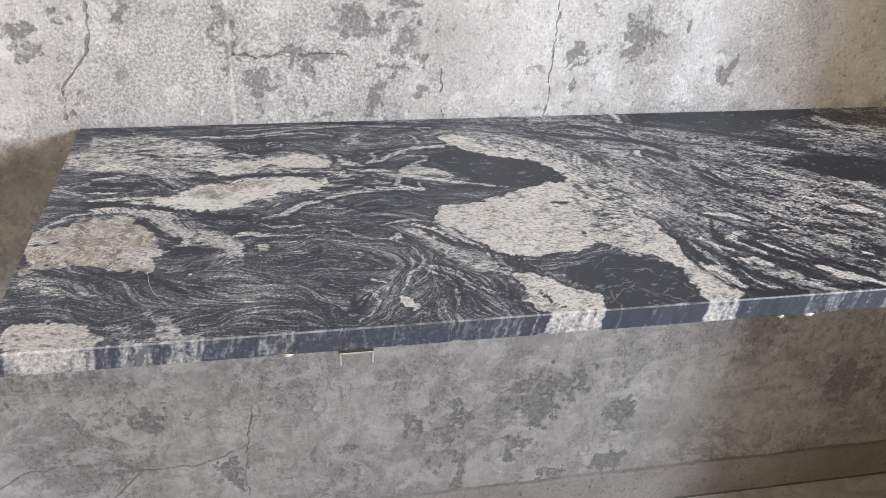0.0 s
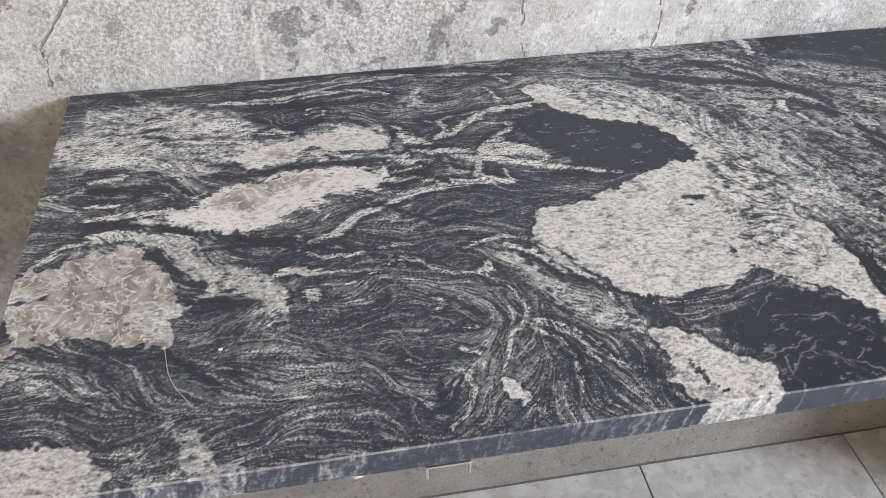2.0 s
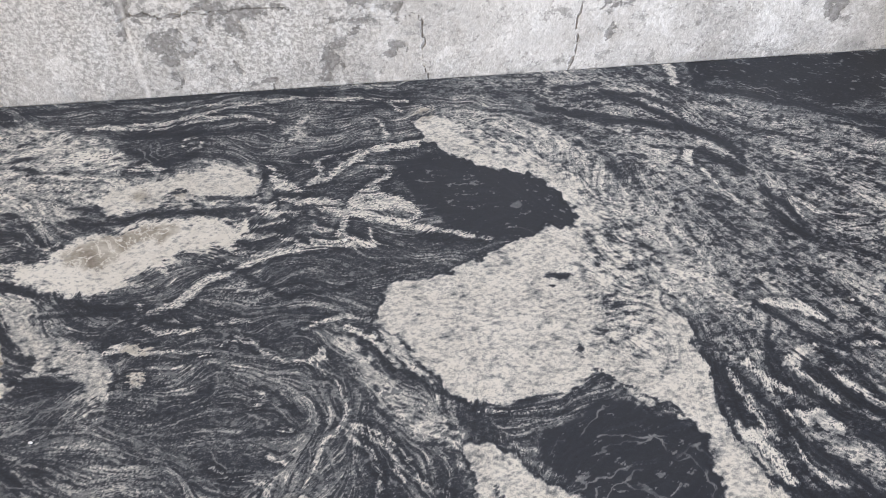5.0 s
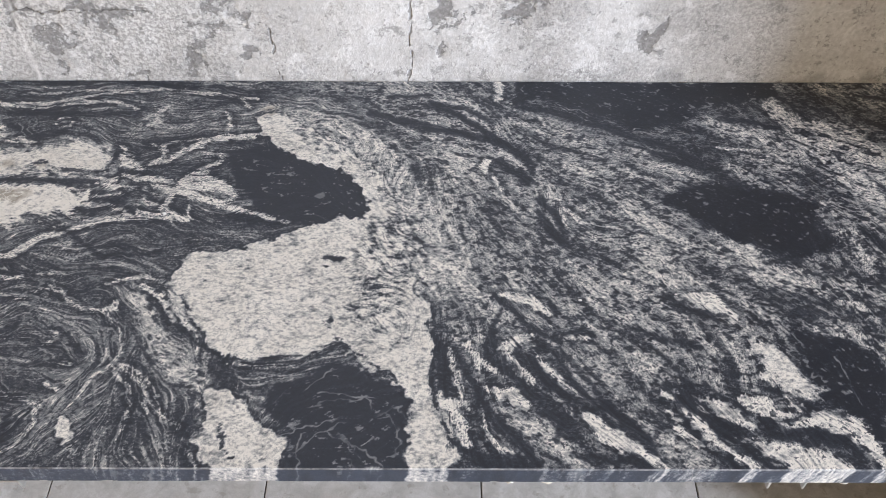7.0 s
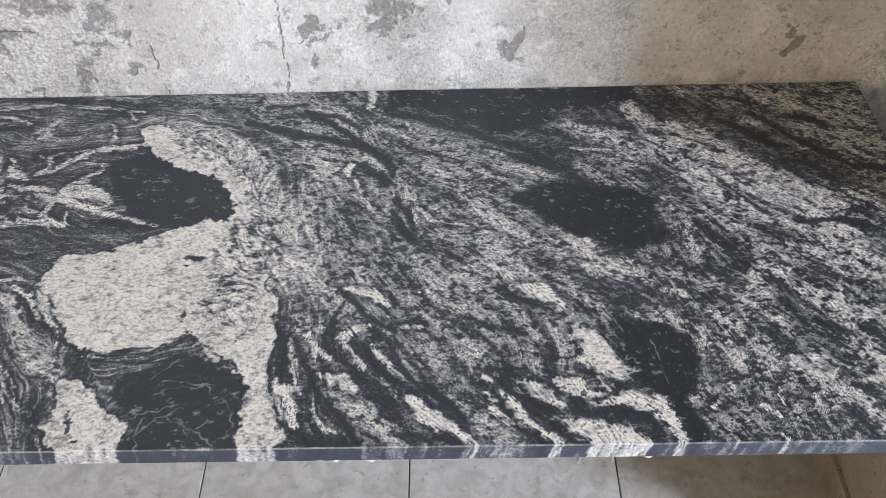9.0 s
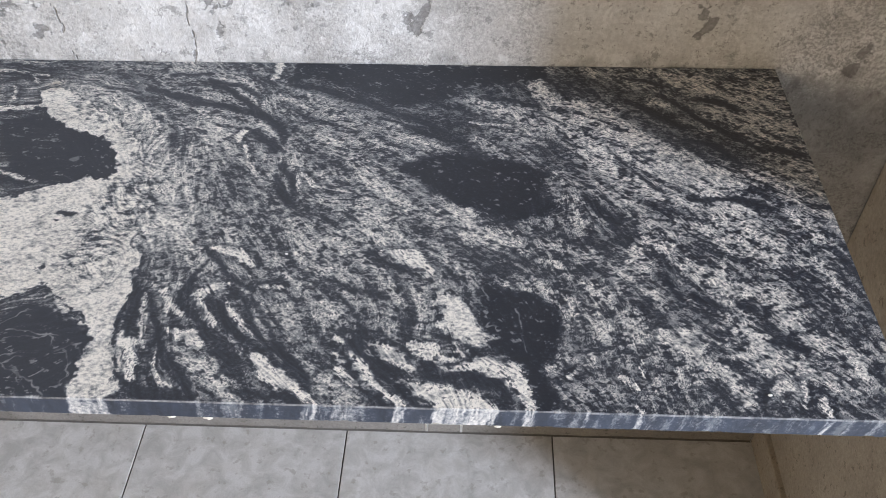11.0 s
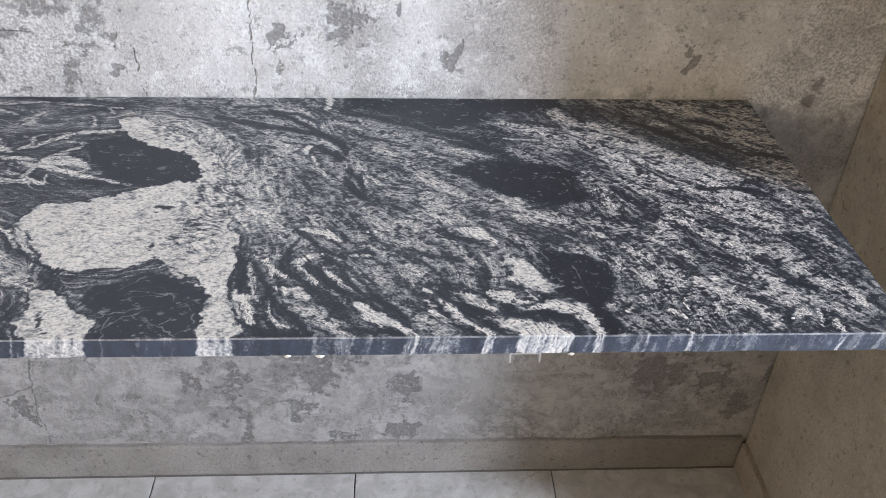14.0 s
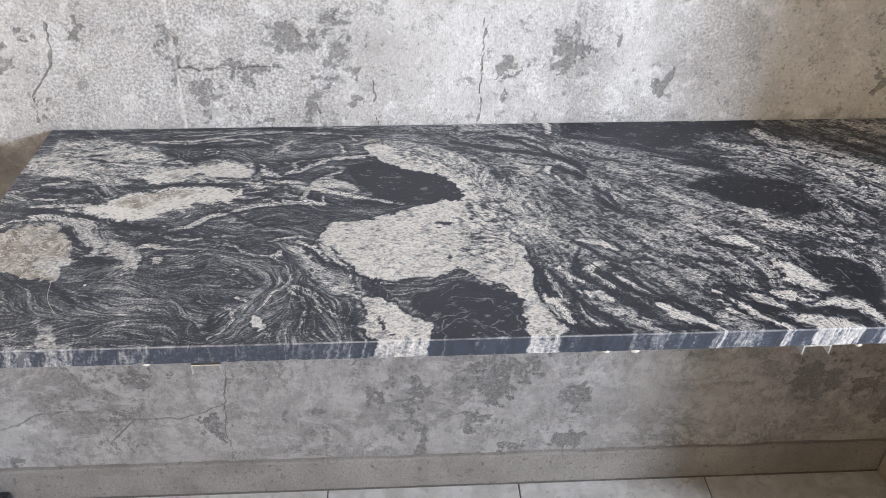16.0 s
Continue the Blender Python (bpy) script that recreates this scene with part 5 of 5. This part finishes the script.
# ---- building blocks ----
def solid(bm, x0, y0, z0, x1, y1, z1, bevel=0.0):
    made = bmesh.ops.create_cube(bm, size=1, matrix=Matrix.LocRotScale(((x0 + x1) / 2, (y0 + y1) / 2, (z0 + z1) / 2), None, (x1 - x0, y1 - y0, z1 - z0)))
    if bevel:
        edges = {e for v in made["verts"] for e in v.link_edges}
        bmesh.ops.bevel(bm, geom=list(edges), offset=bevel, segments=2, affect="EDGES", profile=0.5)
    return bm


def mesh_of(name, bm, material):
    me = bpy.data.meshes.new(name)
    bm.to_mesh(me)
    bm.free()
    me.materials.append(material)
    return me


def part(name, bm, material, parent=None, label=""):
    ob = new(name, mesh_of(name, bm, material))
    if parent:
        ob.parent = parent
    return tagged(ob, label)


def block(name, material, bounds, label, bevel=0.0):
    ob = part(name, solid(bmesh.new(), *bounds, bevel), material)
    return tagged(ob, label, "wall", kind="structure")


def grid_mesh(name, points, nu, nv, fields, material):
    """A mesh from an nu by nv sheet of points with float fields."""
    me = bpy.data.meshes.new(name)
    u, v = np.meshgrid(np.arange(nu - 1), np.arange(nv - 1), indexing="ij")
    a = (u * nv + v).ravel()
    faces = np.stack([a, a + nv, a + nv + 1, a + 1], 1)
    verts = points.reshape(-1, 3)
    me.vertices.add(len(verts))
    me.vertices.foreach_set("co", verts.astype(np.float32).ravel())
    me.loops.add(faces.size)
    me.loops.foreach_set("vertex_index", faces.astype(np.int32).ravel())
    me.polygons.add(len(faces))
    me.polygons.foreach_set("loop_start", np.arange(0, faces.size, 4, dtype=np.int32))
    for key, values in fields.items():
        me.attributes.new(key, "FLOAT", "POINT").data.foreach_set("value", values.astype(np.float32).ravel())
    me.update(calc_edges=True)
    me.materials.append(material)
    return me


# ---- room ----
STUB_X, STUB_Y = 0.89, -0.44
ROOM_X0, ROOM_X1, ROOM_Y0, ROOM_TOP = -2.6, 6.2, -4.9, 3.8
SKIRT = 0.095
PATCHES, CRACKS = [], []


def worn_patch(x, z, rx, rz):
    PATCHES.append((x, z, rx, rz))


def crack_line(*pts):
    CRACKS.append(pts)


worn_patch(-0.515, 1.031, 0.026, 0.021)
worn_patch(-0.532, 1.049, 0.015, 0.009)
worn_patch(-0.468, 1.041, 0.01, 0.005)
worn_patch(-0.64, 1.097, 0.018, 0.035)
worn_patch(-0.867, 1.11, 0.011, 0.016)
worn_patch(-0.861, 0.98, 0.005, 0.013)
worn_patch(-0.433, 1.096, 0.039, 0.026)
worn_patch(-0.363, 1.078, 0.033, 0.05)
worn_patch(-0.347, 0.992, 0.009, 0.018)
worn_patch(-0.406, 1.007, 0.012, 0.01)
worn_patch(-0.419, 0.97, 0.014, 0.03)
worn_patch(-0.588, 1.001, 0.024, 0.041)
worn_patch(0.03, 1.066, 0.029, 0.039)
worn_patch(-0.079, 0.991, 0.009, 0.017)
worn_patch(-0.084, 1.044, 0.011, 0.017)
worn_patch(0.101, 1.088, 0.006, 0.009)
worn_patch(-0.526, 0.963, 0.004, 0.008)
worn_patch(-0.922, 1.074, 0.024, 0.034)
worn_patch(-0.5, 0.942, 0.005, 0.005)
worn_patch(-0.632, 1.046, 0.009, 0.019)
worn_patch(-0.78, 1.113, 0.009, 0.017)
worn_patch(-0.231, 0.123, 0.013, 0.049)
worn_patch(-0.259, 0.216, 0.021, 0.058)
worn_patch(-0.103, 0.209, 0.035, 0.04)
worn_patch(0.109, 0.13, 0.03, 0.024)
worn_patch(-0.421, 0.066, 0.047, 0.021)
worn_patch(-0.041, 0.36, 0.074, 0.043)
worn_patch(-0.536, 0.232, 0.006, 0.008)
worn_patch(-0.335, 0.289, 0.014, 0.017)
worn_patch(-0.688, 0.199, 0.025, 0.036)
worn_patch(-0.83, 0.358, 0.035, 0.032)
worn_patch(-0.474, 0.059, 0.039, 0.017)
worn_patch(0.115, 0.27, 0.026, 0.047)
worn_patch(-1.141, 0.108, 0.019, 0.015)
worn_patch(-1.034, 0.087, 0.039, 0.011)
worn_patch(-0.296, 0.323, 0.014, 0.018)
worn_patch(-0.237, 0.299, 0.022, 0.042)
worn_patch(-0.226, 0.157, 0.009, 0.029)
worn_patch(-0.065, 0.302, 0.038, 0.069)
worn_patch(0.102, 0.271, 0.02, 0.043)
worn_patch(0.102, 0.13, 0.039, 0.023)
worn_patch(-0.434, 0.058, 0.04, 0.028)
worn_patch(0.651, 0.299, 0.062, 0.052)
worn_patch(0.836, 0.197, 0.027, 0.026)
worn_patch(0.766, 0.284, 0.043, 0.052)
worn_patch(0.795, 0.961, 0.01, 0.015)
worn_patch(0.579, 1.01, 0.006, 0.022)
worn_patch(0.19, 1.008, 0.006, 0.028)
worn_patch(-0.021, 0.115, 0.066, 0.013)
crack_line((-0.823, 1.129), (-0.829, 1.057), (-0.876, 1), (-0.874, 0.952))
crack_line((-0.331, 1.051), (-0.309, 1.014), (-0.305, 0.936))
crack_line((-0.122, 1.129), (-0.124, 1.039), (-0.128, 0.938))
crack_line((-0.636, 1.045), (-0.553, 1.047), (-0.45, 1.046))
crack_line((-0.915, 0.174), (-0.852, 0.242), (-0.756, 0.234), (-0.691, 0.261), (-0.659, 0.277))
crack_line((-0.643, 0.375), (-0.656, 0.268), (-0.664, 0.198), (-0.659, 0.097))
crack_line((-1.148, 0.217), (-1.095, 0.236), (-1.064, 0.26), (-0.967, 0.268))
crack_line((-0.305, 0.01), (-0.331, 0.022), (-0.359, -0.007))
crack_line((-0.536, 0.076), (-0.502, 0.047))


def back_wall():
    """The back wall: a sheet with its wear and painted slab shade, closed behind to a thick wall."""
    cell = 0.0034
    xs = np.concatenate([[ROOM_X0], np.arange(-1.3, STUB_X, cell), [STUB_X, ROOM_X1]])
    zs = np.concatenate([np.arange(-0.02, 1.24, cell), [1.9, ROOM_TOP]])
    x, z = np.meshgrid(xs, zs, indexing="ij")
    wx = x + 0.013 * cloud(x, z, 0.024, 71, 5)
    wz = z + 0.015 * cloud(x, z, 0.024, 81, 5)
    worn, crack = np.zeros(x.shape), np.full(x.shape, 1.0)
    ragged = cloud(x, z, 0.016, 91, 3)
    for cx, cz, rx, rz in PATCHES:
        r = np.hypot((wx - cx) / (rx + 0.003), (wz - cz) / (rz + 0.003))
        strong = 0.95 if max(rx, rz) < 0.034 else 0.72
        worn = np.maximum(worn, strong * step(0.32, -0.32, r - 0.85 + 0.55 * ragged))
    worn = np.maximum(worn, 0.62 * step(0.75, 1.3, cloud(x, z, 0.06, 101, 4)) * step(0.1, 0.6, cloud(x, z, 0.3, 111, 2) + 0.3))
    for pts in CRACKS:
        crack = np.minimum(crack, np.min([segment_distance(x + 0.004 * ragged, z + 0.004 * ragged, a, b) for a, b in zip(pts, pts[1:])], axis=0))
    ridge = step(0.0032, 0.0008, segment_distance(x + 0.001 * ragged, z, (-0.631, 0.93), (-0.631, 1.24))) * step(-1.3, -0.3, ragged)
    coarse = np.clip(0.55 + 0.9 * cloud(x * 1.0, z * 0.45, 0.16, 121, 3), 0, 1)
    # mask for the slab's shade, painted into the plaster below it
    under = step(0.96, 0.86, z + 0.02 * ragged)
    relief = 0.0010 * cloud(x, z, 0.05, 131, 3) - 0.0010 * step(0.4, 0.6, worn)
    fade = (x > ROOM_X0 + 0.1) & (x < STUB_X - 0.01) & (z < 1.2)
    pts = np.stack([x, np.where(fade, -relief, 0.0), z], -1)
    nu, nv = x.shape
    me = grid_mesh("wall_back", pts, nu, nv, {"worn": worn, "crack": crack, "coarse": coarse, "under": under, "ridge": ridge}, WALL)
    return tagged(new("wall_back", me), "old plaster back wall with worn pale limewash and painted shade under the slab", "wall", kind="structure")


back_wall()
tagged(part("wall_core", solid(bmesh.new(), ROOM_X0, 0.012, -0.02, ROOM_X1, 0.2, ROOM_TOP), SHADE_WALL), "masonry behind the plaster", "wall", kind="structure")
# return wall wears the shaded plaster copy
block("wall_return", SHADE_WALL, (STUB_X, STUB_Y, -0.02, STUB_X + 0.14, -0.003, ROOM_TOP), "cement return wall beside the counter, tinted brown for shade", 0.006)
# unseen room shell, added to enclose the space and bounce warm light
block("wall_left", SHADE_WALL, (ROOM_X0 - 0.15, ROOM_Y0, -0.02, ROOM_X0, 0.2, ROOM_TOP), "unseen side wall added for bounced light, plaster tinted brown")


def pierced_wall(name, along, a0, a1, b0, b1, o0, o1, z0, z1, label):
    """A wall with one window opening through it; along: the axis it runs along."""
    bm = bmesh.new()
    for s0, s1, h0, h1 in ((a0, o0, -0.02, ROOM_TOP), (o1, a1, -0.02, ROOM_TOP), (o0, o1, -0.02, z0), (o0, o1, z1, ROOM_TOP)):
        if along == "x":
            solid(bm, s0, b0, h0, s1, b1, h1)
        else:
            solid(bm, b0, s0, h0, b1, s1, h1)
    return tagged(part(name, bm, SHADE_WALL), label, "wall", kind="structure")


# more of the added shell: pierced walls around both lamps, and a ceiling
pierced_wall("wall_right", "y", ROOM_Y0, 0.2, ROOM_X1, ROOM_X1 + 0.15, -4.85, -3.35, 1.85, 3.6, "unseen wall added with an opening for the side light")
pierced_wall("wall_front", "x", ROOM_X0 - 0.15, ROOM_X1 + 0.15, ROOM_Y0 - 0.15, ROOM_Y0, -2.1, -0.5, 1.1, 2.4, "unseen wall added with an opening for the warm fill lamp")
tagged(part("ceiling", solid(bmesh.new(), ROOM_X0 - 0.15, ROOM_Y0 - 0.15, ROOM_TOP, ROOM_X1 + 0.15, 0.2, ROOM_TOP + 0.12), SHADE_WALL), "unseen ceiling added to close in the bounced light", "ceiling", kind="structure")


def skirting():
    """A rough plaster skirting, a few millimetres proud, with a sloped top."""
    bm = bmesh.new()
    rng = random.Random(4)
    prev = None
    n = 150
    for i in range(n + 1):
        x = ROOM_X0 + (STUB_X - 0.012 - ROOM_X0) * i / n
        w = 0.0013 * noise.noise((x * 9, 0, 0)) + rng.uniform(-0.0004, 0.0004)
        ring = [bm.verts.new((x, y, z)) for y, z in ((-0.011 + w, 0.0), (-0.009 + w, SKIRT - 0.006 + 2 * w), (-0.0065 + w, SKIRT + 2 * w), (0.004, SKIRT + 0.004 + 3 * w), (0.004, 0.0))]
        if prev:
            for a in range(4):
                bm.faces.new((prev[a], ring[a], ring[a + 1], prev[a + 1]))
        prev = ring
    bmesh.ops.recalc_face_normals(bm, faces=bm.faces)
    ob = part("baseboard", bm, make_plaster("skirting_plaster", False, (0.34, 0.325, 0.305)))
    return tagged(ob, "low rough cement skirting along the wall foot", "baseboard", kind="structure")


skirting()
bm = solid(bmesh.new(), ROOM_X0, -0.0155, -0.003, STUB_X - 0.013, -0.0085, 0.0012)
tagged(part("trim_joint", bm, GROUT), "dark open joint between the floor tiles and the skirting", "joint", kind="structure")
bm = solid(bmesh.new(), STUB_X - 0.012, STUB_Y, 0.0, STUB_X + 0.003, -0.0115, SKIRT - 0.01, 0.003)
tagged(part("baseboard_return", bm, SHADE_WALL), "cement skirting on the return wall, tinted brown for shade", "baseboard", kind="structure")


# ---- counter slab ----
def stone_slab():
    gx, gy, fields = stone_fields()
    nx = len(gx)
    # rows of the sheet: bottom back, bottom front, front face, arris, top to the back, back face
    front = [(-0.5730 + 0.0006, SLAB_LOW)] + [(-0.573, SLAB_LOW + 0.0012 + k * 0.0013) for k in range(20)]
    front = [p for p in front if p[1] < SLAB_TOP - 0.0022] + [(-0.573, SLAB_TOP - 0.0018), (-0.5723, SLAB_TOP - 0.0005)]
    rows_y = [SLAB_Y1] + [p[0] for p in front] + list(gy[1:]) + [SLAB_Y1, SLAB_Y1]
    rows_z = [SLAB_LOW] + [p[1] for p in front] + [SLAB_TOP] * (len(gy) - 1) + [SLAB_TOP - 0.0015, SLAB_LOW]
    nf, ny = len(front) + 1, len(rows_y)
    x = np.repeat(gx[:, None], ny, 1)
    y, z = np.tile(np.array(rows_y), (nx, 1)), np.tile(np.array(rows_z), (nx, 1))

    # the bands run on down the front, leaning a little
    lean = np.array([max(0.0, SLAB_TOP - h) * 0.14 for h in rows_z[:nf]])

    def spread(f):
        out = np.empty((nx, ny))
        out[:, nf:-2] = f[:, 1:]
        out[:, -2:] = f[:, -1:]
        for k in range(nf):
            row = 1 + int((SLAB_TOP - rows_z[k]) * 0.15 / CELL)
            # pale tone cut on the front face to dim how it is lit
            out[:, k] = np.interp(gx + lean[k] + 0.0016 * cloud(gx, gx * 0 + rows_z[k], 0.007, 201, 2), gx, f[:, row:row + 2].mean(1)) * (0.76 if f is fields["pale"] else 1.0)
        return out

    sawn, arris = np.zeros((nx, ny)), np.zeros((nx, ny))
    sawn[:, :nf - 2] = 1.0
    arris[:, nf - 2:nf] = 1.0
    # chipped edges
    chip = step(0.5, 1.1, cloud(x, x * 0 + 3.0, 0.012, 141, 3))
    for k, amount in ((nf - 2, 0.0005), (nf - 1, 0.0006), (1, 0.0010), (2, 0.0005)):
        y[:, k] += amount * chip[:, k]
        z[:, k] += amount * chip[:, k] * (1 if k < 4 else -1)
    pts = np.stack([x, y, z], -1)
    me = grid_mesh("stone_slab", pts, nx, ny, {**{k: spread(f) for k, f in fields.items()}, "sawn": sawn, "arris": arris}, GRANITE)
    bm = bmesh.new()
    bm.from_mesh(me)
    bm.verts.ensure_lookup_table()
    for i in (0, nx - 1):
        loop = [bm.verts[i * ny + k] for k in range(ny - 1)]
        bm.faces.new(loop if i == 0 else loop[::-1])
    bm.to_mesh(me)
    bm.free()
    me.polygons.foreach_set("use_smooth", np.zeros(len(me.polygons), bool))
    ob = new("stone_slab", me)
    return tagged(ob, "long black and white banded granite counter slab fixed along the wall", "countertop")


stone_slab()


# ---- slab supports ----
def support_bracket(x0, x1, gap):
    """A downward-open steel channel that carries the slab from the wall."""
    root = tagged(new("support_bracket"), "thin galvanised steel channel under the granite slab", "bracket", "brackets under the slab")
    low, top, thick = SLAB_LOW - 0.015 - gap, SLAB_LOW - gap, 0.0022
    part("top_plate", solid(bmesh.new(), x0, -0.571, top - thick, x1, 0.03, top, 0.0006), STEEL, root)
    for a in (x0, x1 - thick):
        part("flange", solid(bmesh.new(), a, -0.571, low, a + thick, 0.03, top - thick, 0.0005), STEEL, root)
    part("packing_strip", solid(bmesh.new(), x0 + 0.001, -0.566, top, x1 - 0.001, -0.02, SLAB_LOW + 0.0005), RUBBER, root, "black rubber packing strip")
    return root


support_bracket(-0.521, -0.485, 0.005)
support_bracket(0.230, 0.266, 0.0012)


def mastic_blob(x, w, h):
    bm = bmesh.new()
    bmesh.ops.create_icosphere(bm, subdivisions=2, radius=1, matrix=Matrix.LocRotScale((x, -0.5705, SLAB_LOW - h * 0.25), None, (w, 0.003, h)))
    for v in bm.verts:
        v.co += 0.0012 * noise.noise_vector(v.co * 260)
    return tagged(part("mastic_blob", bm, PUTTY), "small pale smear of dried mastic under the slab edge", "mastic", "mastic smears")


for mx, mw, mh in ((-0.573, 0.006, 0.003), (-0.018, 0.005, 0.003), (0.018, 0.006, 0.004), (0.30, 0.004, 0.004)):
    mastic_blob(mx, mw, mh)


# ---- loose things ----
def white_bin():
    """The corner of a white plastic container on a black base, by the wall."""
    root = tagged(new("plastic_container"), "white plastic container on a black base by the wall", "container")
    bm = bmesh.new()
    solid(bm, -1.45, -0.24, 0.03, -1.19, -0.012, 0.42, 0.008)
    for v in bm.verts:
        f = (v.co.z - 0.03) / 0.4
        v.co.x = -1.32 + (v.co.x + 1.32) * (1 - 0.10 * f)
    part("body", bm, WHITE, root)
    part("base", solid(bmesh.new(), -1.46, -0.25, 0.001, -1.17, -0.0115, 0.032, 0.004), RUBBER, root, "black rubber base")
    return root


white_bin()


# specks of dust and a hair on the stone
def speck(x, y, r):
    bm = bmesh.new()
    bmesh.ops.create_icosphere(bm, subdivisions=1, radius=r, matrix=Matrix.Translation((x, y, SLAB_TOP + r * 0.4)) @ Matrix.Diagonal((1.3, 0.8, 0.6, 1)))
    return tagged(part("speck", bm, WHITE), "tiny white chip lying on the stone", "chip", "chips on the slab")


for sx, sy, sr in ((-0.673, -0.449, 0.0018), (-0.408, -0.251, 0.0022), (0.066, -0.377, 0.0018), (0.556, -0.548, 0.002)):
    speck(sx, sy, sr)

curve = bpy.data.curves.new("hair", "CURVE")
curve.dimensions, curve.bevel_depth = "3D", 0.00024
line = curve.splines.new("BEZIER")
line.bezier_points.add(2)
for p, co in zip(line.bezier_points, ((-0.719, -0.438, SLAB_TOP + 0.0006), (-0.711, -0.476, SLAB_TOP + 0.0006), (-0.694, -0.505, SLAB_TOP + 0.0006))):
    p.co, p.handle_left_type, p.handle_right_type = co, "AUTO", "AUTO"
curve.materials.append(PUTTY)
tagged(new("hair", curve), "single pale hair lying on the dark stone", "hair")


# ---- floor ----
floor = part("floor", solid(bmesh.new(), ROOM_X0 - 0.15, ROOM_Y0 - 0.15, -0.12, ROOM_X1 + 0.15, 0.2, -0.004), GROUT)
tagged(floor, "square mottled beige floor tiles with thin dark joints", "floor", kind="structure")
SIDE, JOINT = 0.45, 0.003
tile_mesh = mesh_of("tile", solid(bmesh.new(), -SIDE / 2 + JOINT / 2, -SIDE / 2 + JOINT / 2, -0.008, SIDE / 2 - JOINT / 2, SIDE / 2 - JOINT / 2, 0, 0.0012), TILE)
for i in range(-6, 14):
    for j in range(11):
        tile = new("tile", tile_mesh)
        tile.parent = floor
        tile.location = ((i + 0.5) * SIDE, -(j + 0.5) * SIDE, 0.0)
